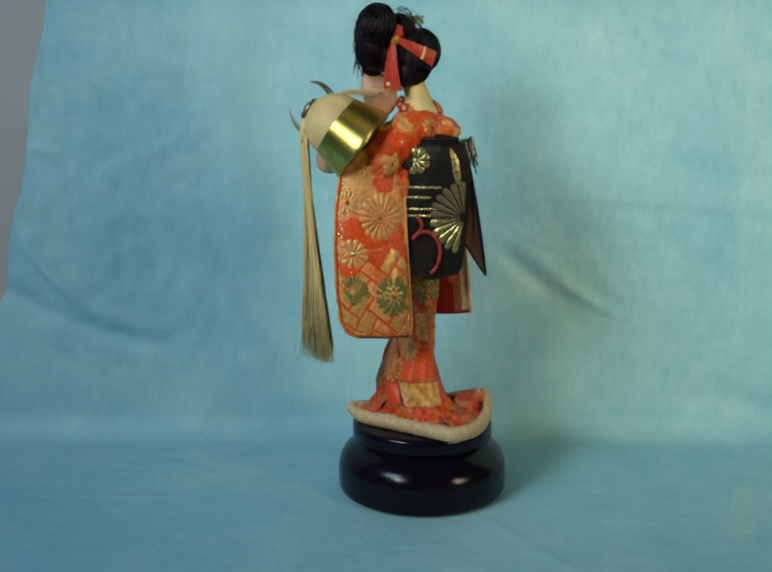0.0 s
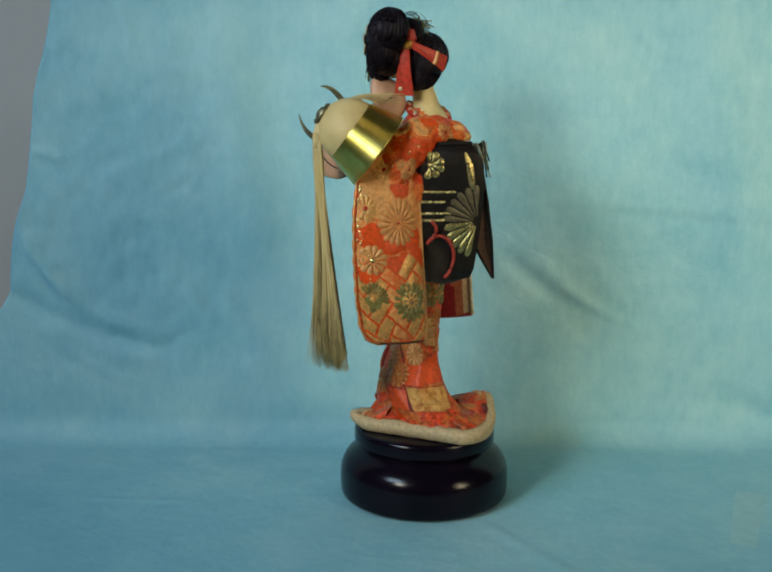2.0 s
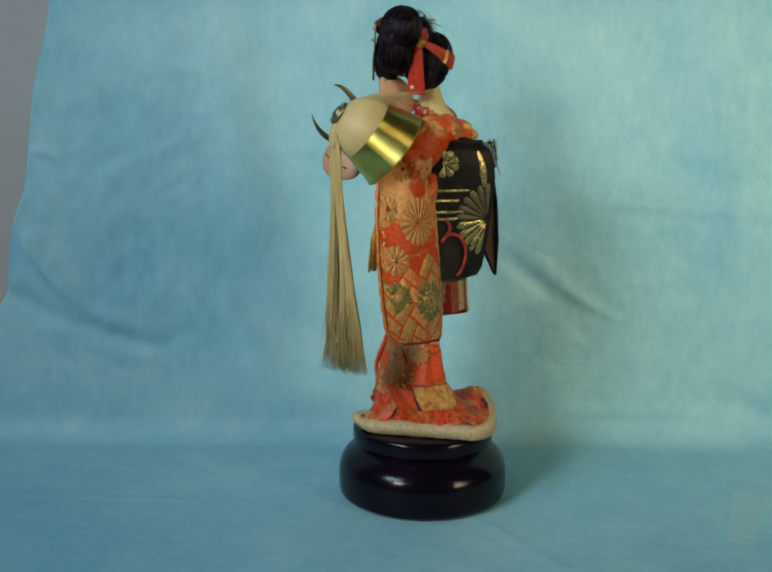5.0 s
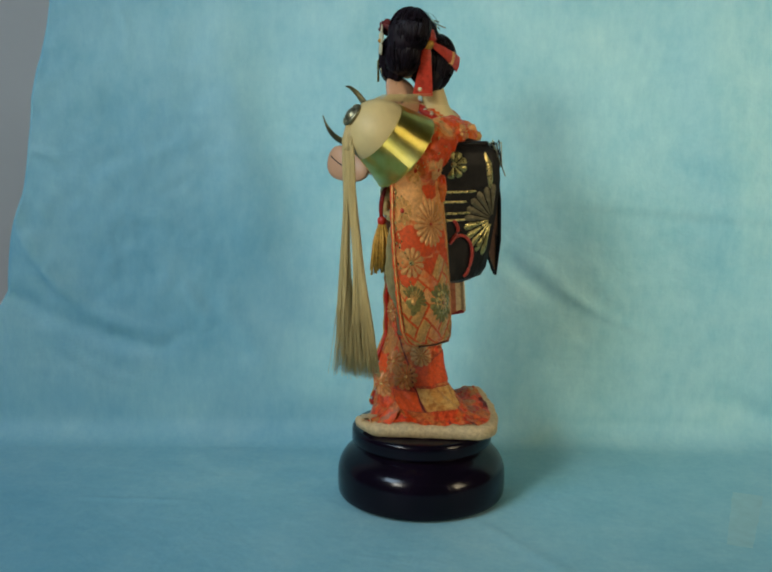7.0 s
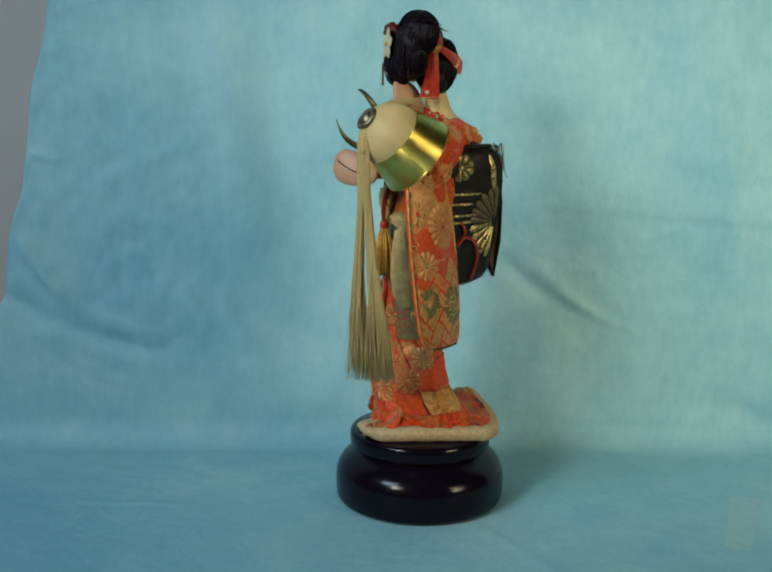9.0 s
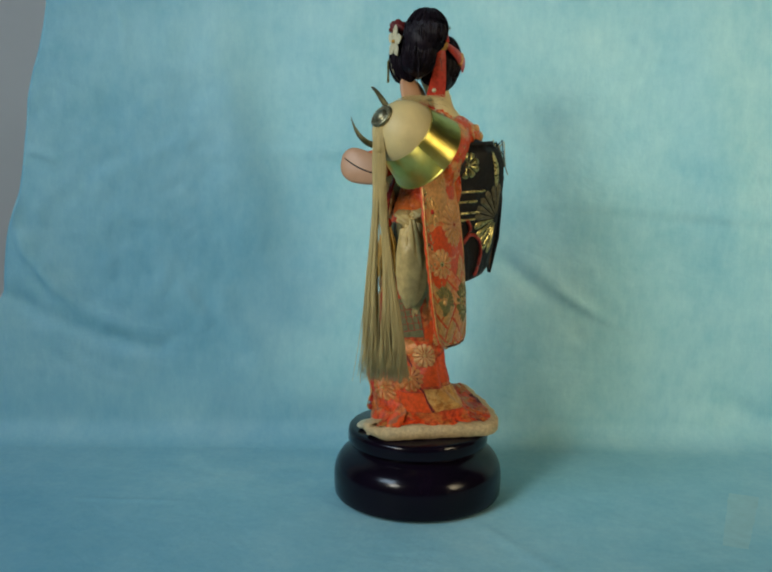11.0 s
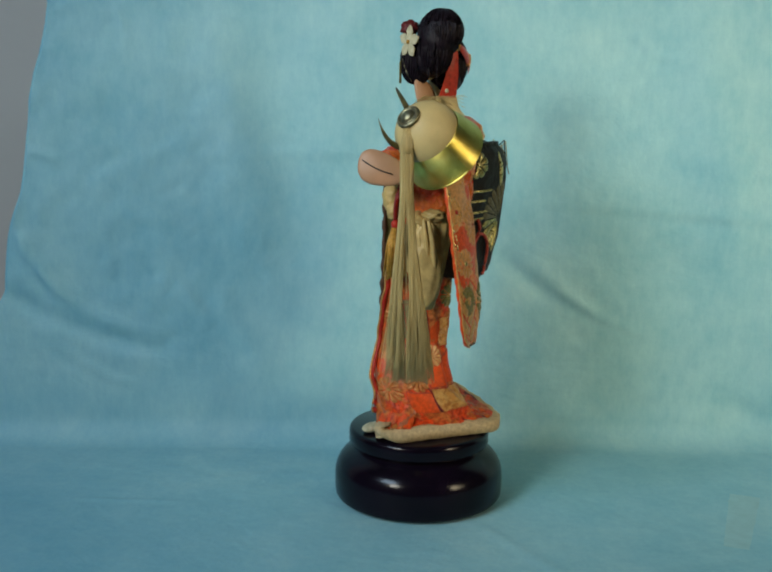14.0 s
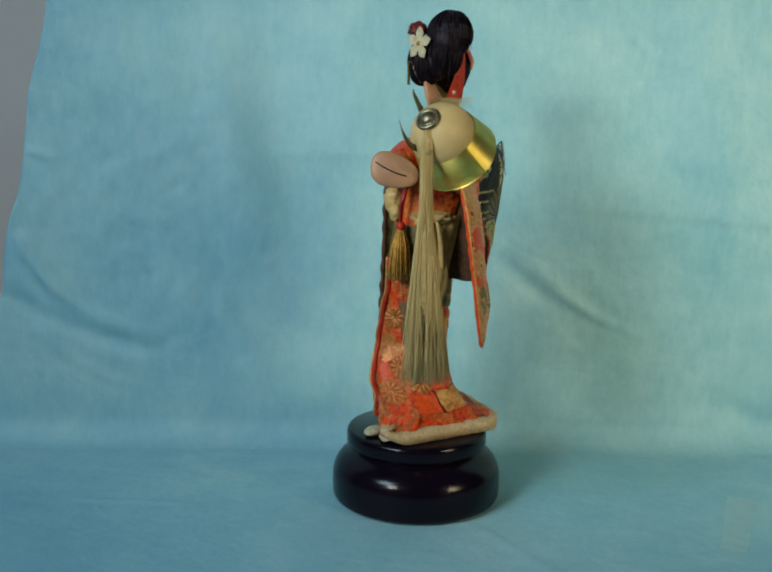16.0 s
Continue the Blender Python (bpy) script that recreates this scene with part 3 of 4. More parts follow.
    b.tube([Vector((p.x, p.y, 53.6 + p.z)) for p in hem[6:80]], 0.8, BLACKTHREAD, 6)

    # crumpled brocade spilling from the robe on to the hem
    def spill(u, v):
        p = hem_at(u, 4 / 8)
        i = int(round(u * 120)) % 120
        q = Vector((hem[i].x, hem[i].y, 0)).lerp(middle, 0.62)
        w = v ** 0.8
        lump = 1.7 * noise.noise(Vector((u * 38, v * 5, 0))) + 1.2 * noise.noise(Vector((u * 90, v * 11, 4)))
        return Vector((p.x + (q.x - p.x) * w * 0.75, p.y + (q.y - p.y) * w * 0.75, p.z - 0.9 * hem[i].z * w + 0.6 + 7.5 * w + lump * math.sin(math.pi * min(1, v + 0.15)))) + Vector((0.8 * lump, 0.6 * lump, 0)) * (1 - v)

    def spill_mat(u, v):
        n = noise.noise(Vector((u * 13, v * 1.5, 7)))
        return BROWNRED if v < 0.1 and n > 0.08 else (PINK if n > 0.12 else (RED if n > 0.02 else (DULLPEACH if n < -0.3 else SKIRT)))
    b.grid(lambda u, v: spill(0.045 + 0.91 * u, v), 110, 9, spill_mat)

    # front corner of the robe, flaring down over the tip of the hem
    tip = bezier((-36, 11, 54.5), (-57, 2, 53.5), (-37, -17, 60), 24)

    def flare(u, v):
        top, low = body_at(118 + 84 * u, 94, 0.6), tip[min(24, int(round(u * 24)))]
        w = v ** 2.3
        fold = 1.5 * math.sin(u * 15 + v * 2) * v + 1.1 * noise.noise(Vector((u * 6, v * 5, 2))) + 0.6 * noise.noise(Vector((u * 16, v * 12, 5)))
        d = Vector((low.x - top.x, low.y - top.y, 0)).normalized()
        return Vector((top.x + (low.x - top.x) * w, top.y + (low.y - top.y) * w, top.z + (low.z - top.z) * v)) + d * fold * min(1, v * 3)
    b.grid(flare, 24, 30, lambda u, v: WHITE if v > 0.97 else (PINK if noise.noise(Vector((u * 4, v * 5, 3))) > 0.2 else (ORANGE if noise.noise(Vector((u * 4, v * 4, 8))) > 0.05 else SKIRT)))
    b.tube([flare(i / 24, 1.0) for i in range(25)], 0.9, CREAM, 6)

    # red lining that shows in the raised corner
    def corner(u, v):
        p = hem_at((52 + 46 * u) / 120, 4 / 8)
        q = Vector((6, -8, 66))
        return p.lerp(q, v) + Vector((0, 0, 0.4 + (2.5 * noise.noise(Vector((u * 9, v * 4, 2))) - 3.0) * math.sin(math.pi * v)))
    b.grid(corner, 40, 12, lambda u, v: RED if noise.noise(Vector((u * 5, v * 3, 1))) > 0.15 else DARKRED)

    # bare foot covering that peeps out in front
    b.blob((-32, 18, 54.8), (9.5, 6, 3.0), WHITE)

    # beige satin front panel of the robe, gathered under the sash scarf and falling in soft folds
    def panel(u, v):
        z = 208 - (78 + 10 * math.sin(u * 5 + 1)) * v
        deg = 219 - 10 * v + (u - 0.5) * (50 - 18 * v + 4 * math.sin(min(1, v * 1.6) * math.pi / 2) - 14 * v)
        fold = 0.9 * math.sin(u * 19 + 2 * math.sin(v * 3)) * (0.5 + 0.5 * v) + 0.8 * noise.noise(Vector((u * 6, v * 4, 3)))
        return body_at(deg, z, 4.2 + 0.7 * fold + 3.0 * math.sin(math.pi * u) * math.exp(-((v - 0.15) / 0.2) ** 2) - 6.5 * max(0, (v - 0.62) / 0.38))
    b.grid(panel, 44, 60, SATIN)

    # near sleeve
    for side in (1, -1):
        b.grid(lambda u, v: sleeve_at(u * 46, v * 112, 0, side), 40, 80, SLEEVE_CLOTH if side > 0 else lambda u, v: GREYGREEN if u > 0.25 else RED)
    front = [sleeve_at(0, y) for y in np.linspace(2, 112, 40)]
    back = [sleeve_at(46, y) for y in np.linspace(2, 112, 40)]
    low = [sleeve_at(x, 112) for x in np.linspace(0, 46, 16)]
    b.tube(front, [1.3 + 0.35 * math.sin(i * 1.9) for i in range(40)], ORANGE, 8)
    b.tube([p + Vector((-0.6, -1.3, 0)) for p in front], [0.55 + 0.25 * math.sin(i * 2.3) for i in range(40)], GOLDSILK, 6)
    b.tube(back, 0.9, PEACH, 8)
    b.tube(low, 0.7, BROWN, 6)
    wide = lambda x, y: 0.8 < x < 45.2 and 1 < y < 111

    def blobby(cx, cy, w, h, mat, seed, off=0.12):
        ring = [(cx + w * math.cos(q) * (1 + 0.3 * noise.noise(Vector((math.cos(q) * 1.6, math.sin(q) * 1.6, seed)))), cy + h * math.sin(q) * (1 + 0.3 * noise.noise(Vector((math.cos(q) * 1.6, math.sin(q) * 1.6, seed + 9))))) for q in (i * math.tau / 26 for i in range(26))]
        ring = [(min(45.4, max(0.6, x)), min(111, max(1, y))) for x, y in ring]
        b.decal(sleeve_at, ring, off, mat, 0.12)
    blobby(12, 20, 11, 15, PEACH, 1)
    blobby(30, 6, 12, 5, PEACH, 2)
    blobby(31, 18, 9, 6, ORANGE, 6, 0.3)
    blobby(10, 46, 10, 7, ORANGE, 12, 0.3)
    blobby(22, 52, 11, 5, ORANGE, 15, 0.3)
    blobby(38, 48, 6, 9, ORANGE, 21, 0.2)
    blobby(7, 70, 5, 6, ORANGE, 25, 0.2)
    blobby(40, 20, 4, 8, SLEEVE_CLOTH, 28, 0.2)
    # herringbone planks of gold thread on an orange ground
    for y in range(50, 112, 2):
        for x in range(1, 45, 2):
            if y > 63 - 0.25 * x and (x + 1.0) < 45.2:
                b.add([sleeve_at(x - 0.1, y, 0.12), sleeve_at(x + 2.1, y, 0.12), sleeve_at(x + 2.1, min(111, y + 2.1), 0.12), sleeve_at(x - 0.1, min(111, y + 2.1), 0.12)], [(0, 1, 2, 3)], ORANGE)
    ca, sa, unit = math.cos(radians(38)), math.sin(radians(38)), 8.2
    for i in range(-12, 20):
        for j in range(-12, 20):
            kind = (i - j) % 4
            if kind not in (0, 3):
                continue
            w, h = (2, 1) if kind == 0 else (1, 2)
            g = 0.055
            raw = [(i + g, j + g), (i + w / 2, j + g), (i + w - g, j + g), (i + w - g, j + h / 2), (i + w - g, j + h - g), (i + w / 2, j + h - g), (i + g, j + h - g), (i + g, j + h / 2)]
            pts = [(20 + unit * (p * ca - q * sa), 75 + unit * (p * sa + q * ca)) for p, q in raw]
            pts = [(min(45.2, max(0.8, x)), min(110.6, y)) for x, y in pts]
            if len({(round(x, 2), round(y, 2)) for x, y in pts}) < 7 or any(y < 64 - 0.25 * x for x, y in pts):
                continue
            b.decal(sleeve_at, pts, 0.4, GOLDSILK if (i * 7 + j * 3) % 5 else SLEEVE_CLOTH, 0.2)
    blobby(28, 38, 12.5, 12.5, DULLPEACH, 31, 0.3)
    blobby(34, 86, 11.5, 11.5, GREEN, 41, 0.5)
    blobby(10, 86, 7, 6, GREEN, 45, 0.5)
    b.flower(sleeve_at, 28, 38, 14.5, 18, PEACH, RED, 0.07, start=5, off=0.6, keep=wide)
    b.flower(sleeve_at, 34, 86, 12.5, 16, GREEN, GOLDSILK, 0.55, start=3, off=0.7, keep=wide)
    b.flower(sleeve_at, 34, 86, 7.6, 10, PALEGOLD, GREEN, 0.4, start=3, off=0.7, keep=wide)
    b.flower(sleeve_at, 34, 86, 6.0, 9, GREEN, PINK, 0.25, start=12, off=0.95, keep=wide)
    b.flower(sleeve_at, 9, 84, 10.5, 14, GREEN, GOLDSILK, 0.2, start=180, sweep=200, off=0.7, keep=wide)
    b.flower(sleeve_at, 10, 60, 9.5, 12, PEACH, PALEGOLD, 0.18, start=0, off=0.6, keep=wide)
    b.flower(sleeve_at, 16, 9, 7, 10, GOLDSILK, RED, 0.2, off=0.6, keep=wide)
    b.flower(sleeve_at, 6, 30, 7, 11, GOLDSILK, RED, 0.2, off=0.6, keep=wide)
    # pale gold flecks laid along the front edge as ready-made glints
    for k in range(34):
        x, y = 1.5 + 7 * rnd.random() ** 2, 4 + 70 * rnd.random()
        b.decal(sleeve_at, [(x + 0.7 * math.cos(q), y + 1.1 * math.sin(q)) for q in (i * math.tau / 6 for i in range(6))], 0.35, PALEGOLD, 0.1)

    # upper arm: the cloth runs from the neck over the shoulder and down into the sleeve, gathered in soft folds
    arm = bezier((12, -28, 257), (-14, -41, 265), (-25, -44, 244), 12)[:-1] + bezier((-26, -44, 244), (-30, -45, 234), (-40, -46, 226), 5)
    girth = [6.5, 9, 10.5, 11.5, 12, 12.3, 12.5, 12.8, 13, 13, 13, 12.8, 12.5, 12, 11.5, 11, 10, 9]

    def arm_at(along, around, off=0.0):
        t = min(len(arm) - 1.001, max(0.0, along))
        i, w = int(t), t - int(t)
        c = arm[i].lerp(arm[i + 1], w)
        d = (arm[min(i + 2, len(arm) - 1)] - arm[max(i - 1, 0)]).normalized()
        sx = (Vector((0, -1, 0)) - d * d.dot(Vector((0, -1, 0)))).normalized()
        sz = d.cross(sx)
        q = radians(around)
        r = girth[i] + (girth[i + 1] - girth[i]) * w
        pleat = 0.9 * math.sin(t * 1.9 + 1.6 * math.sin(q * 1.3)) * (0.5 + 0.5 * math.sin(q * 2 + t * 0.5))
        crumple = 1.6 * noise.noise(Vector((t * 0.5, math.cos(q) * 1.8, math.sin(q) * 1.8 + 3))) + 0.7 * noise.noise(Vector((t * 1.4, math.cos(q) * 4, math.sin(q) * 4)))
        r += pleat + 0.7 * crumple + off
        return c + sx * math.cos(q) * r * 0.86 + sz * math.sin(q) * r

    def arm_mat(u, v):
        n = noise.noise(Vector((v * 5.5, math.cos(u * math.tau) * 1.6, math.sin(u * math.tau) * 1.6 + 5)))
        return PEACH if n > 0.42 else (SLEEVE_CLOTH if n > 0.30 else (ORANGE if n < 0 else KIMONO))
    b.grid(lambda u, v: arm_at(v * 16, u * 360), 72, 80, arm_mat, wrap=True, caps=True)
    on_arm = lambda x, y, off: arm_at(x / 3.2, y / 12.0 * 57.3, off)
    for along, around, size, mat in ((3, 5, 6.0, PEACH), (13, -30, 5.0, PEACH), (9, 62, 4.5, GOLDSILK)):
        b.flower(on_arm, along * 3.2, around / 57.3 * 12.0, size, 11, mat, RED, 0.2, off=0.35)
    # scattered pale gold flecks, glints built into the arm's cloth
    for k in range(46):
        x, y, size = rnd.uniform(2, 50), rnd.uniform(-20, 20), rnd.uniform(0.4, 1.0)
        b.decal(on_arm, [(x + size * math.cos(q), y + 0.6 * size * math.sin(q)) for q in (i * math.tau / 6 for i in range(6))], 0.3, PALEGOLD, 0.1)
    b.blob((-15.5, -44, 225), (5.5, 4.5, 11), KIMONO, rough=0.18, seed=12, nu=30, nv=20)
    # the far shoulder, lower and rounder
    b.blob((8, -28, 258), (14, 11, 9.5), KIMONO, rough=0.14, seed=9, nu=36, nv=24)
    b.blob((-10, -36, 250), (13, 8, 10), KIMONO, rough=0.12, seed=5, nu=36, nv=24)
    for k, (x, z) in enumerate(((13, 262), (18, 257), (3, 263))):
        b.blob((x, -37.5 + abs(x - 8) * 0.22, z), (4.2, 0.9, 3.2), (PEACH, GOLDSILK, PEACH)[k], rough=0.5, seed=k * 3, nu=14, nv=8)

    # far arm and its sleeve with pale lining
    b.tube([(-6, -10, 252), (-20, 0, 246), (-36, 2, 240), (-50, 0, 240)], [11, 11, 10, 8], KIMONO, 14)

    def far_sleeve(u, v, s):
        top, bot = Vector((-20 + 44 * u, 16 - 18 * u, 238)), Vector((-18 + 51.5 * u, 21 - 21.5 * u, 131 - 3 * math.sin(math.pi * u)))
        p = top.lerp(bot, v)
        return p + Vector((0.38, 0.92, 0)) * (s * 3.5 * math.sin(math.pi * u) + 0.8 * noise.noise(Vector((u * 3, v * 5, 9))))
    b.grid(lambda u, v: far_sleeve(u, v, -1), 20, 40, lambda u, v: CREAM if u > 0.86 + 0.04 * math.sin(v * 9) else (PINK if u > 0.76 + 0.05 * math.sin(v * 7 + 1) else (DARKRED if u > 0.45 else GREYGREEN)))
    b.grid(lambda u, v: far_sleeve(u, v, 1), 20, 40, KIMONO)
    b.tube([far_sleeve(i / 15, 1.0, 0) for i in range(16)], 1.5, DARKRED, 8)
    b.tube([far_sleeve(1.0, i / 20, 0) for i in range(21)], 1.5, CREAM, 8)
    b.tube([far_sleeve(0.0, i / 30, 0) + Vector((0.6 * math.sin(i * 2.1), 0, 0)) for i in range(31)], [1.5 + 0.5 * math.sin(i * 1.7) for i in range(31)], BROWN, 8)

    # bow of the sash
    b.grid(lambda u, v: bow_at(u * 44, 164 + v * 89), 36, 60, BLACKSILK)
    inner = Vector((4, -26, 0))

    def bow_back(u, v):
        p = bow_at(u * 44, 164 + v * 89)
        q = Vector((inner.x + (u - 0.5) * 34, inner.y, p.z))
        return q
    b.grid(lambda u, v: bow_back(u, v), 12, 20, BLACKSILK)
    for u in (0.0, 1.0):
        b.grid(lambda s, v: bow_at(u * 44, 164 + v * 89).lerp(bow_back(u, v), s), 6, 30, BLACKSILK if u else BROWN)
    for v in (0.0, 1.0):
        b.grid(lambda u, s: bow_at(u * 44, 164 + v * 89).lerp(bow_back(u, v), s) + Vector((0, 0, (v * 2 - 1) * 4 * math.sin(math.pi * s) * math.sin(math.pi * u))), 30, 8, BLACKSILK)
    b.tube([bow_at(x, 253) for x in np.linspace(0, 44, 20)], 1.6, BLACKSILK, 8)
    ok_bow = lambda x, z: 0.4 < x < 43.6 and 165 < z < 252
    for z, x1 in ((222.5, 24), (216, 17), (208.5, 21), (204, 17)):
        b.strip(bow_at, [(1 + 0.35 * i, z + 0.35 * math.sin(i * 1.7)) for i in range(int(x1 / 0.35))], 1.3, 0.6, PALEGOLD)
    b.flower(bow_at, 41, 203, 24, 6, OBIDARK, None, 0.14, start=90, sweep=92, off=0.7, fat=0.88, keep=ok_bow)
    b.flower(bow_at, 41, 203, 24, 9, OBIGOLD, None, 0.14, start=182, sweep=150, off=0.7, fat=0.88, keep=ok_bow)
    b.flower(bow_at, 8, 240, 9, 9, OBIGOLD, PALEGOLD, 0.2, off=0.7, keep=ok_bow)
    b.decal(bow_at, [(34 + 2.6 * math.cos(q) - 0.12 * 12 * math.sin(q), 236 + 12 * math.sin(q)) for q in (i * math.tau / 18 for i in range(18))], 0.6, PALEGOLD)
    arc = [bow_at(13 + 11.5 * math.cos(radians(a)), 180 + 14 * math.sin(radians(a)), 1.4) for a in range(-75, 150, 9)]
    b.tube(arc, 1.15, CORD, 8)
    b.tube([bow_at(8 + 3.5 * math.sin(i * 0.4), 204 - i * 1.5, 1.4) for i in range(10)], 1.15, CORD, 8)
    # hanging end of the sash with its brown lining
    flap = [(26, -46, 240), (31, -44, 215), (36, -38, 188), (40.5, -28, 161.5), (31, -33, 176), (25, -40, 186)]
    mid = Vector((29, -40, 205))
    n = Vector((0.75, -0.66, 0))
    for s, mat in ((1.0, BROWN), (-1.0, BROWN)):
        v = [Vector(p) + n * s for p in flap] + [mid + n * s * 1.6]
        b.add(v, [(i, (i + 1) % 6, 6) for i in range(6)], mat)
    v = [Vector(p) + n for p in flap] + [Vector(p) - n for p in flap]
    b.add(v, [(i, (i + 1) % 6, 6 + (i + 1) % 6, 6 + i) for i in range(6)], BLACKSILK)
    b.tube([Vector(p) + n * 0.6 for p in flap[:4]], [1.0, 1.3, 1.3, 0.8], BLACKSILK, 8)
    v = [(22, -38, 240), (26, -30, 214), (33, -24, 190), (39, -26, 163), (34, -33, 176), (27, -42, 200)]
    b.add(v, [(0, 1, 5), (1, 2, 4, 5), (2, 3, 4)], BROWN)
    for k in range(26):
        p = Vector((24 + rnd.uniform(-4, 4), -40 + rnd.uniform(-7, 5), 250 + rnd.uniform(-3, 3)))
        b.tube([p, p + Vector((rnd.uniform(0, 4), rnd.uniform(-3, 3), rnd.uniform(-2, 4))), p + Vector((rnd.uniform(2, 8), rnd.uniform(-4, 3), rnd.uniform(-20, -6)))], 0.45, rnd.choice((SILVER, BLACKSILK, PALEGOLD)), 4)

    # white knotted sash scarf and yellow tassel in front
    b.blob((-29, -16, 204), (8, 9, 4.5), SATIN, Matrix.Rotation(0.4, 3, "X"), rough=0.35, seed=1)
    b.blob((-26, -26, 207), (8, 8, 4), SATIN, rough=0.35, seed=6)
    b.blob((-30.5, -23, 174), (6.5, 11.5, 31), SATIN, Matrix.Rotation(radians(36), 3, "Z"), rough=0.16, seed=4, nu=48, nv=30)
    for k in range(4):
        b.tube(bezier((-31 - 2 * k, -14 - 5 * k, 205), (-41 + 2.6 * k, -19 - 4.5 * k, 188), (-34 + 2 * k, -20 - 3 * k, 160), 9), [1.0, 1.4, 1.7, 1.8, 1.8, 1.7, 1.5, 1.3, 1.0, 0.6], SATIN, 8)
    b.blob((-24, 9.6, 216), (4.5, 6, 9), SATIN, rough=0.22, seed=8)
    b.blob((-27, 6.5, 208), (3, 4, 5.5), SATIN, rough=0.22, seed=3)
    for k in range(5):
        b.tube(bezier((-30 + k, -6 + k, 232), (-36 - k, -2, 215), (-34, -1.5, 200), 8), 1.0, RED if k % 2 else DARKRED, 6)
    b.blob((-34, -1.5, 200), (3.2, 3.2, 3.5), RED)
    for k in range(90):
        a, s = rnd.uniform(0, math.tau), rnd.random() ** 0.5
        p = Vector((-34 + 2 * s * math.cos(a), -1.5 + 2 * s * math.sin(a), 199))
        q = Vector((-34 + 8.2 * s * math.cos(a), -1.3 + 8.2 * s * math.sin(a), 166 + rnd.uniform(-3, 4)))
        b.tube([p, p.lerp(q, 0.4) + Vector((math.cos(a), math.sin(a), 0)) * 1.6, q], 0.6, YELLOW, 4)
    b.tube([(-33, -1, 172), (-31, -2, 158), (-33, -4, 150)], 0.25, BLACKTHREAD, 4)

    # neck, head and collar
    b.tube([(-3.5, -21, 262), (-4.5, -20.5, 275), (-7, -20.5, 285), (-12, -20, 296)], [12, 9.0, 7.6, 8], SKIN, 20)
    b.blob((-26, -19, 305), (9, 9, 11), SKIN)
    collar = [Vector((-4 + 13 * math.cos(radians(a)), -22.5 + 11.5 * math.sin(radians(a)), 272.5 - 6.5 * math.cos(radians(a - 295)))) for a in range(150, 420, 8)]
    b.tube(collar, 2.6, RED, 8)
    for k, p in enumerate(collar):
        b.blob(p + Vector((rnd.uniform(-1, 1), -1.4, 1.2)), (1.6, 1.2, 1.1), rnd.choice((WHITE, PEACH, RED)), nu=6, nv=4)

    # combed hair: high bun, chignon at the nape, side and front rolls
    b.blob((-32.3, -33, 323.3), (12.6, 14.3, 14.6), HAIR, Matrix.Rotation(radians(16), 3, "Y"), rough=0.05, seed=1)
    b.blob((-37.5, -32.5, 318), (8.6, 11.5, 13.5), HAIR, rough=0.05, seed=15)
    b.blob((-36, -31, 311), (9.3, 12, 14), HAIR, rough=0.05, seed=9)
    b.blob((-32, -25, 306.5), (12.5, 12.5, 11), HAIR, rough=0.05, seed=2)
    b.blob((-12, -29.5, 296), (7.5, 5.5, 10.5), HAIR, Matrix.Rotation(radians(20), 3, "Y"), rough=0.04, seed=12)
    b.blob((-8, -24.5, 304), (13, 11.2, 18), HAIR, Matrix.Rotation(radians(15), 3, "Y"), rough=0.05, seed=3)
    b.blob((-3, -18, 309), (12.5, 12, 14), HAIR, Matrix.Rotation(radians(-14), 3, "Y"), rough=0.05, seed=8)
    b.blob((-17, -25, 306), (10, 10, 16), HAIR, rough=0.05, seed=4)
    b.blob((-20, -24, 321), (12, 11, 11), HAIR, rough=0.04, seed=7)
    b.blob((-35, -17, 306), (8, 11, 15), HAIR, rough=0.04, seed=5)
    # strands combed over the rolls
    def comb(c, r, tilt, count, lean):
        m = Matrix.Rotation(radians(tilt), 3, "Y")
        for k in range(count):
            a0, lift = math.tau * (k + rnd.random()) / count, rnd.uniform(0.985, 1.022)
            pts = []
            for i in range(12):
                e, a = radians(86 - 158 * i / 11), a0 + lean * i / 11
                d = Vector((math.cos(e) * math.cos(a) * r[0], math.cos(e) * math.sin(a) * r[1], math.sin(e) * r[2]))
                pts.append(Vector(c) + m @ d * (lift + 0.012 * math.sin(i * 1.3 + k)))
            b.tube(pts, [0.25] + [rnd.uniform(0.4, 0.75)] * 10 + [0.2], HAIR, 4)
    for c, r, tilt, count, lean in (
            ((-32.3, -33, 323.3), (12.6, 14.3, 14.6), 16, 90, 0.5), ((-36, -31, 311), (9.3, 12, 14), 0, 60, -0.4), ((-8, -24.5, 304), (13, 11.2, 18), 15, 80, 0.3),
            ((-3, -18, 309), (12.5, 12, 14), -14, 60, 0.3), ((-20, -24, 321), (12, 11, 11), 0, 60, 0.6), ((-35, -17, 306), (8, 11, 15), 0, 60, -0.5), ((-17, -25, 306), (10, 10, 16), 0, 50, 0.2)):
        comb(c, r, tilt, count, lean)
    for k in range(30):
        a = rnd.uniform(0, math.tau)
        p = Vector((-30.5 + 13.6 * math.cos(a), -31 + 13.4 * math.sin(a), 316 + rnd.uniform(-14, 12)))
        out = (p - Vector((-29, -30, 314))).normalized()
        b.tube([p, p + out * 2.0 + Vector((0, 0, -2)), p + out * rnd.uniform(2.0, 4.5) + Vector((0, 0, rnd.uniform(-8, -3)))], [0.3, 0.2, 0.1], HAIR, 3)
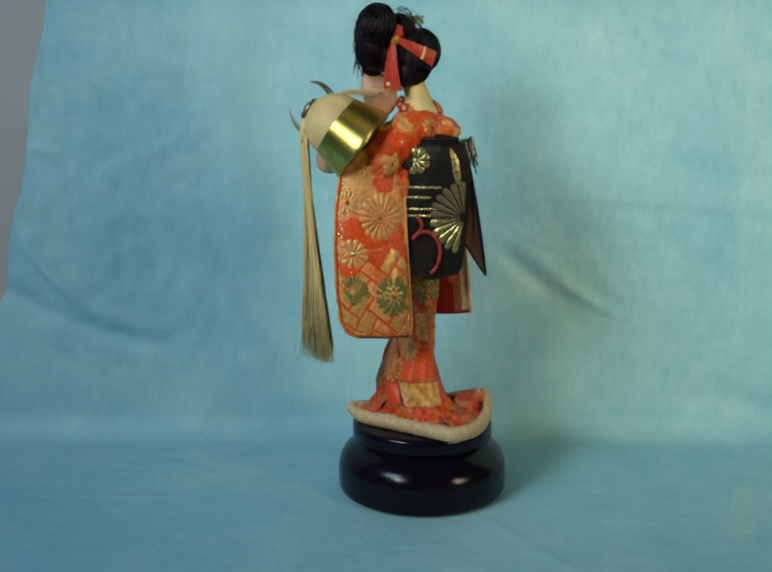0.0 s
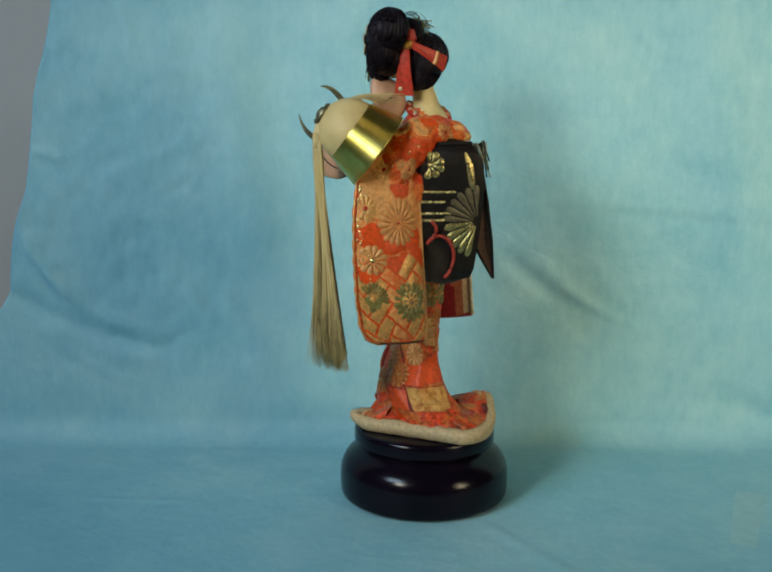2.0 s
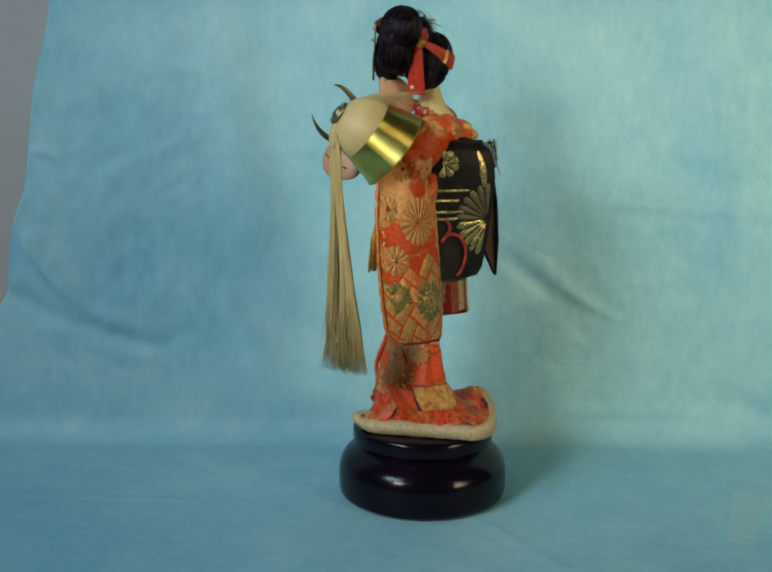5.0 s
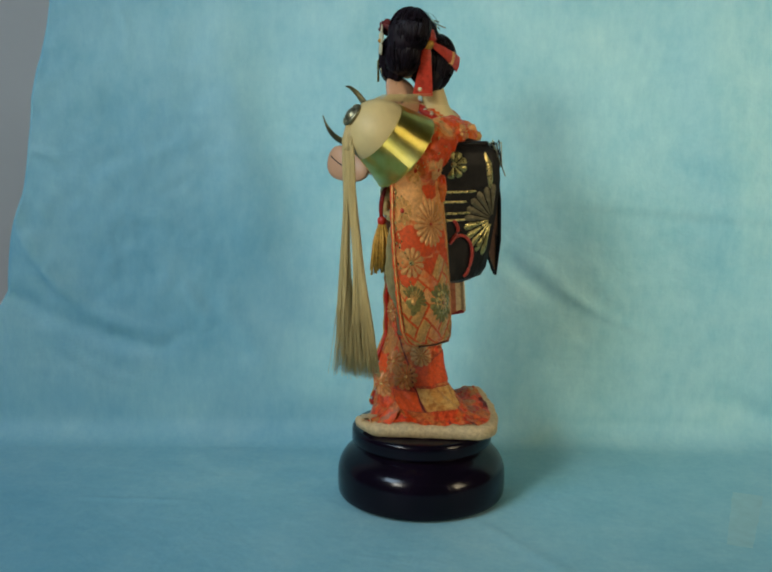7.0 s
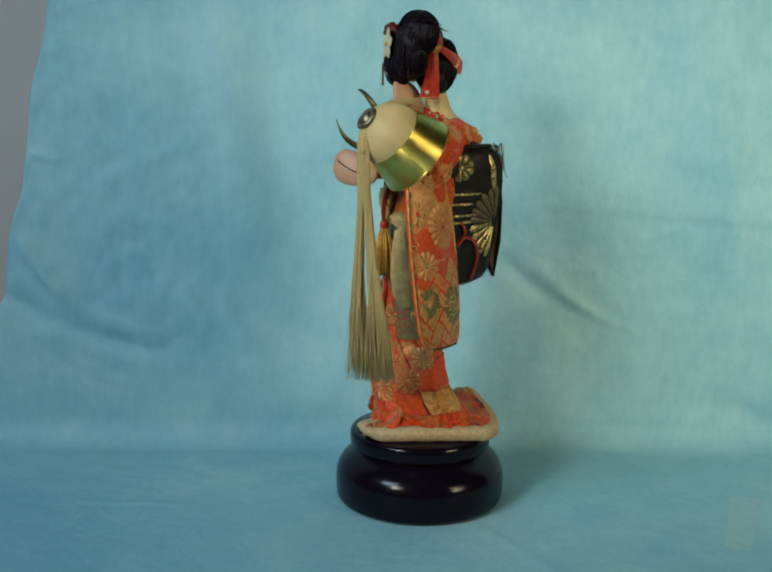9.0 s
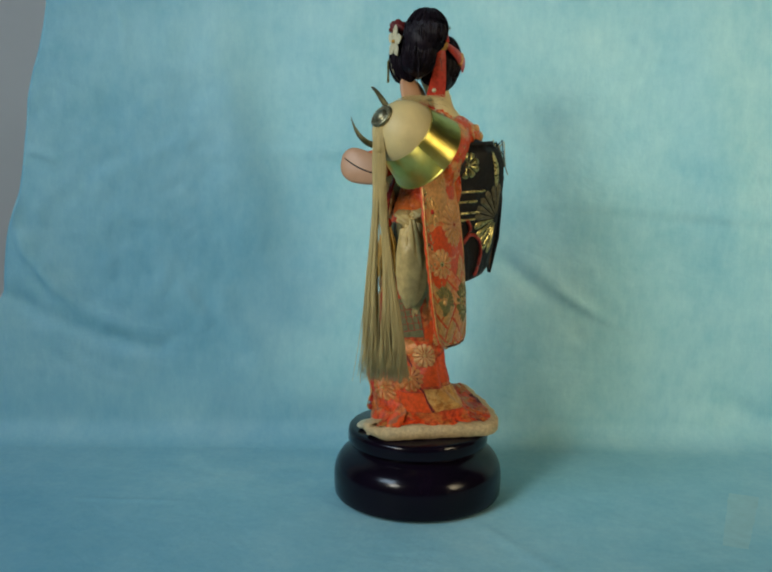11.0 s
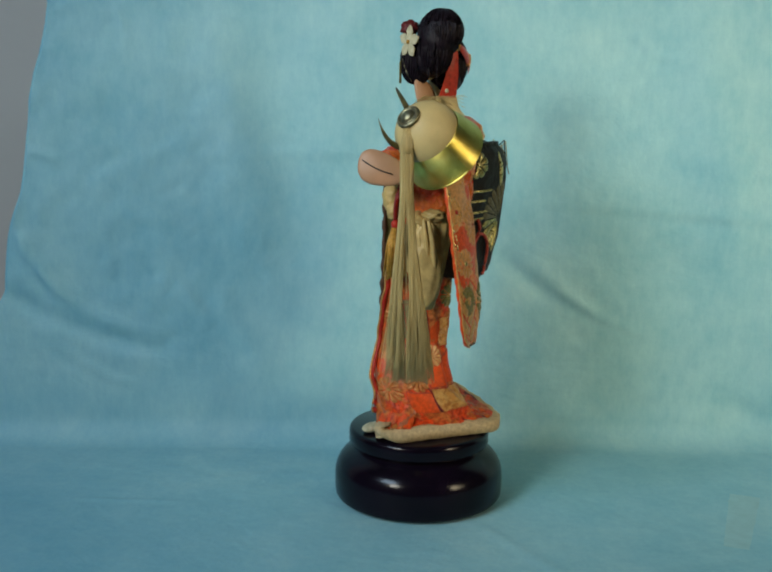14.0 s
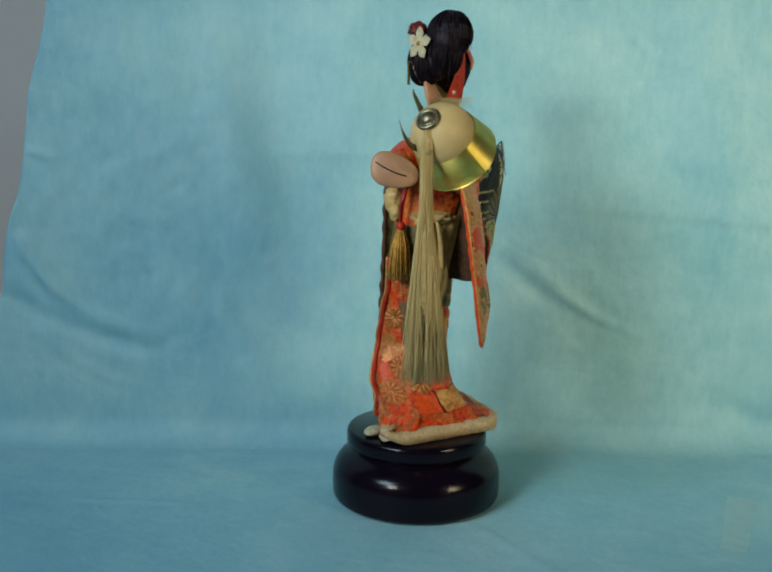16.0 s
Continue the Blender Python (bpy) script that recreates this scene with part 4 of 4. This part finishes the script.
    for k in range(34):
        p = Vector((-43 + rnd.uniform(-2, 3), -30 + rnd.uniform(-9, 8), 312 + rnd.uniform(-10, 12)))
        b.tube(bezier(p, p + Vector((-2.2, 0, -3)), p + Vector((rnd.uniform(-2.5, 2), rnd.uniform(-2, 2), rnd.uniform(-15, -6))), 5), [0.55, 0.5, 0.42, 0.32, 0.22, 0.1], HAIR, 4)
    for k in range(14):
        p = Vector((-19 + rnd.uniform(-3, 3), -21 + rnd.uniform(-3, 3), 334 + rnd.uniform(-3, 2)))
        b.tube(bezier(p, p + Vector((9, rnd.uniform(-2, 4), 4)), p + Vector((rnd.uniform(8, 13), rnd.uniform(-3, 2), rnd.uniform(-22, -8))), 6), 0.14, HAIR, 3)

    # ribbon with two tails, its gold knot, and the silver tinsel behind it
    def tail(a, z, wa, wz, side, mat):
        a, z, side = Vector(a), Vector(z), Vector(side).normalized()
        n = (z - a).cross(side).normalized()

        def fn(u, v):
            w = wa + (wz - wa) * v
            return a.lerp(z, v) + side * (u - 0.5) * w + n * (1.6 * math.sin(math.pi * v) + 0.7 * math.cos(math.pi * (u - 0.5)))
        b.grid(fn, 6, 14, mat)
        b.grid(lambda u, v: fn(u, v) - n * 0.6, 6, 14, mat)
    tail((-22, -37, 314), (-21.8, -32.4, 283.3), 5, 13, (0.90, -0.44, -0.03), RIBBON)
    tail((-18, -39, 315.0), (5.0, -32, 303.2), 4, 10, (0.3, 0.1, 1), RIBBON)
    tail((-3.4, -35.4, 307.6), (-0.6, -34.6, 306.2), 8.0, 8.6, (0.3, 0.1, 1), PEACH)
    b.blob((-20.5, -37, 315.3), (4.2, 2.4, 3.2), YELLOW, rough=0.2)
    b.blob((-19.5, -35.5, 320), (4.5, 3.5, 5), RIBBON, rough=0.3, seed=2)
    b.blob((-24.3, -33.2, 287.5), (1.5, 1.3, 1.5), WHITE, nu=8, nv=6)
    for k in range(40):
        p = Vector((-12 + rnd.uniform(-5, 6), -17 + rnd.uniform(-5, 5), 328 + rnd.uniform(-3, 4)))
        b.tube([p, p + Vector((rnd.uniform(-4, 5), rnd.uniform(-4, 4), rnd.uniform(0, 4))), p + Vector((rnd.uniform(0, 8), rnd.uniform(-5, 3), rnd.uniform(-7, 2)))], 0.35, rnd.choice((SILVER, SILVER, PALEGOLD, GREEN)), 4)

    # white blossom comb and a hanging pin
    fc, fn_ = Vector((-43.5, -17, 317.5)), Vector((-0.93, 0.36, 0.05)).normalized()
    right = fn_.cross(Vector((0, 0, 1))).normalized()
    up = right.cross(fn_)
    for k in range(5):
        a = radians(90 + 72 * k + 4)
        d, s = right * math.cos(a) + up * math.sin(a), right * -math.sin(a) + up * math.cos(a)
        out = [(0, -1.2), (3, -2.4), (6.5, -3.4), (8.6, -2.2), (10.6, 0), (8.6, 2.2), (6.5, 3.4), (3, 2.4), (0, 1.2)]
        b.plate(fc + fn_ * 0.4, d, s, out, 0.9, WHITE, 0.6)
    b.blob(fc + fn_ * 1.2, (1.3, 1.3, 1.3), YELLOW, nu=8, nv=6)
    b.blob((-37, -13, 326), (5, 6, 5), BROWNRED, rough=0.3)
    b.tube([(-39, -13, 312), (-41.5, -9, 305), (-41.5, -9, 292)], 0.8, GREEN, 6)
    b.tube([(-42, -11, 307), (-42, -14, 299), (-40, -17, 293)], 0.5, SILVER, 5)

    ob = new("kimono_doll", b.mesh("kimono_doll"))
    return tagged(ob, "doll in orange brocade kimono with black obi, on lacquered stand", "doll")


# ---- the helmet held by the doll ----
def helmet():
    root = tagged(new("toy_helmet"), "tan toy helmet with gold neck guard, brass horns and straw plume", "toy helmet")
    axis = Vector((-0.79, 0.11, 0.60)).normalized()
    seat = Vector((-57, -41, 261))
    rim, boss = seat - axis * 21, seat + axis * 21.5 + Vector((-0.6, 0.3, -2.2))
    turn = axis.to_track_quat("Z", "Y").to_matrix().to_4x4()
    m = Matrix.Translation(rim) @ turn
    b = Build()
    dome = [(20.6 * math.cos(a), 20.5 + 22 * math.sin(a)) for a in (radians(d) for d in range(0, 90, 5))]
    b.lathe([(18.6, 17)] + [(19.6, 19)] + dome + [(0.1, 42.5)], BOWL, 72, m)
    part("bowl", b, root, "tan rounded helmet bowl")
    b = Build()
    b.lathe([(25.6, 0), (26, 0.2), (20.6, 21.6), (20.2, 22), (19.8, 21.6), (25.2, 0.2), (25.6, 0)], GOLD, 72)
    guard = part("neck_guard", b, root, "shiny brushed gold neck guard")
    guard.matrix_local = Matrix.Translation(rim * MM) @ turn
    b = Build()
    b.lathe([(26.0, -0.5), (26.5, 0.1), (26.2, 0.7), (25.4, 0.5), (25.3, -0.2), (26.0, -0.5)], GOLD, 72)
    part("rolled_rim", b, guard, "thin gold rolled rim")
    b = Build()
    e1 = (Vector((0, -1, 0)) + axis * axis.y).normalized()
    e2 = axis.cross(e1)

    def lap(u, v, off):
        a, r = radians(-28 + 190 * u), 26.3 - 5.3 * v + off
        return turn.inverted() @ (e1 * math.cos(a) * r + e2 * math.sin(a) * r + axis * (0.6 + 21.2 * v))
    b.grid(lambda u, v: lap(u, v, 0.25), 60, 4, GOLD)
    for u in (0.0, 1.0):
        b.grid(lambda q, v: lap(u, v, 0.25 - 0.5 * q), 1, 4, GOLD)
    b.grid(lambda u, q: lap(u, 1.0, 0.25 - 0.6 * q), 60, 1, GOLD)
    part("lapped_plate", b, guard, "second gold plate lapped over the first")
    b = Build()
    mb = Matrix.Translation(boss + axis * 0.8) @ turn @ Matrix.Scale(1.08, 4)
    b.lathe([(0.1, -1), (7, -1), (7.3, 0.2), (6.6, 1.0), (5.2, 1.0), (5.0, 0.5), (4.2, 0.5), (4.0, 1.6), (2.6, 2.6), (0.1, 3.0)], SILVER, 40, mb)
    for k in range(18):
        a = k * math.tau / 18
        b.blob(mb @ Vector((5.8 * math.cos(a), 5.8 * math.sin(a), 1.0)), (0.7, 0.7, 0.7), SILVER, nu=6, nv=4)
    part("boss", b, root, "round silver boss with beaded edge")
    for base, mid, tip in (((-58, -27, 275), (-66, -22, 290), (-75.2, -29, 289)), ((-71, -29.5, 254), (-86, -29, 256), (-89, -26, 271.5))):
        b = Build()
        pts = bezier(base, mid, tip, 14)
        b.tube(pts, [1.9 * (1 - (i / 14) ** 2 * 0.92) + 0.1 for i in range(15)], HORN, 10, 0.4)
        part("horn", b, root, "curved tarnished brass horn")

    def turnback(centre, normal, w, h, tilt, line, bulge):
        n = Vector(normal).normalized()
        r = Vector((0, 0, 1)).cross(n).normalized()
        u = n.cross(r)
        r, u = r * math.cos(tilt) + u * math.sin(tilt), u * math.cos(tilt) - r * math.sin(tilt)
        b = Build()
        out = [(w * math.copysign(abs(math.cos(q)) ** 0.8, math.cos(q)), h * math.copysign(abs(math.sin(q)) ** 0.85, math.sin(q))) for q in (i * math.tau / 36 for i in range(36))]
        out = [(x, y * (1.0 - 0.22 * x / w) - 0.10 * x) for x, y in out]
        b.plate(centre, r, u, out, 2.2, PINKSKIN, bulge)
        flap = part("turnback", b, root, "pinkish rounded turn-back flap")
        b = Build()
        c = Vector(centre)
        b.tube([c + r * x + u * y + n * (1.3 + bulge * (1 - (x / w) ** 2 - (y / h) ** 2)) for x, y in line], 0.45, BLACKTHREAD, 6)
        part("drawn_line", b, flap, "thin black line")
    turnback((-64.5, -11.6, 239), (-0.8, -0.55, 0.18), 15.5, 10.5, radians(-8), [(-13 + 2 * i, 2.4 - 0.62 * i + 0.05 * (i - 5) ** 2) for i in range(11)], 2.6)
    turnback((-30, -22, 281), (0.05, -0.95, 0.2), 11, 15, radians(12), [(-5 + i, -2 + 0.3 * i) for i in range(7)], 3.0)

    # plume: a thick hank of straw-coloured hair from under the boss, spreading towards its end
    b = Build()
    rnd = random.Random(5)

    def centre(s):
        z = 270 - 160 * s
        return Vector((-76.3 - 3.0 * min(1, s / 0.07) + 6.8 * s, -40.0 + 3.5 * s, z))

    def spread(s):
        return 2.0 + 0.6 * min(1, s / 0.1) + 0.5 * math.sin(s * 9) + 7.8 * max(0, (s - 0.30) / 0.70) ** 1.5
    locks = [(rnd.uniform(0, math.tau), rnd.random() ** 0.5, rnd.uniform(0, math.tau)) for _ in range(26)]
    for k in range(1500):
        la, ls, ph = locks[k % 26]
        a, r = la + rnd.gauss(0, 0.4), min(1.15, max(0.02, ls + rnd.gauss(0, 0.24)))
        end = 1.03 - 0.24 * rnd.random() ** 1.5
        pts = []
        for i in range(13):
            s = end * i / 12
            w = spread(s) * r * (1 + 0.10 * math.sin(s * 7 + ph))
            c, d = w * math.cos(a) * (1 + 0.4 * s), w * math.sin(a) * 0.58
            c += math.copysign(2.4 * math.sin(math.pi * min(1.0, max(0.0, (s - 0.3) / 0.6))), math.cos(a))
            pts.append(centre(s) + Vector((0.55 * c + 0.84 * d, -0.84 * c + 0.55 * d, 0)))
        b.tube(pts, [0.30] * 8 + [0.28, 0.25, 0.20, 0.15, 0.08], STRAW, 3)
    for k in range(12):
        a, far = rnd.uniform(0, math.tau), rnd.uniform(1.1, 1.5)
        pts = [centre(s) + Vector((math.cos(a), math.sin(a), 0)) * spread(s) * far * s for s in (i / 10 for i in range(11))]
        b.tube(pts, 0.16, STRAW, 3)
    for k in range(12):
        j = Vector((rnd.gauss(0, 0.5), rnd.gauss(0, 0.5), 0))
        b.tube([centre(s) + j * s + Vector((2 + 13 * (s - 0.2) ** 1.2, -3 - 5 * (s - 0.2), 0)) for s in (0.2 + 0.07 * i for i in range(12))], 0.2, STRAW, 3)
    for k in range(60):
        a = rnd.uniform(0, math.tau)
        p = boss - axis * 2.0 + Vector((rnd.uniform(-1, 1), rnd.uniform(-4, 4), -6 + rnd.uniform(-2, 1)))
        b.tube(bezier(p, p + Vector((-4, -3, 2)), centre(0.12) + Vector((2.5 * math.cos(a), 2.5 * math.sin(a), 0)), 6), 0.5, STRAW, 3)
    for k in range(50):
        y = rnd.uniform(-12, 12)
        p = boss - axis * 4 + Vector((0, y * 0.3, 4))
        b.tube(bezier(p, p + Vector((18, y * 0.5, 13)), (-34 + rnd.uniform(-8, 12), -37 + y, 281 + rnd.uniform(-4, 4)), 8), 0.14, STRAW, 3)
    part("plume", b, root, "long straw-coloured hair plume")
    return root


stand, figure, held_helmet = display_stand(), doll(), helmet()


def motions():
    """Stand, doll and helmet turn together on the hidden turntable."""
    rows = [(t, pose(0, 0, 0, 0, 0, a)) for t, a in TURN_ROWS]
    for thing in (stand, figure, held_helmet):
        walk(thing, rows)


motions()
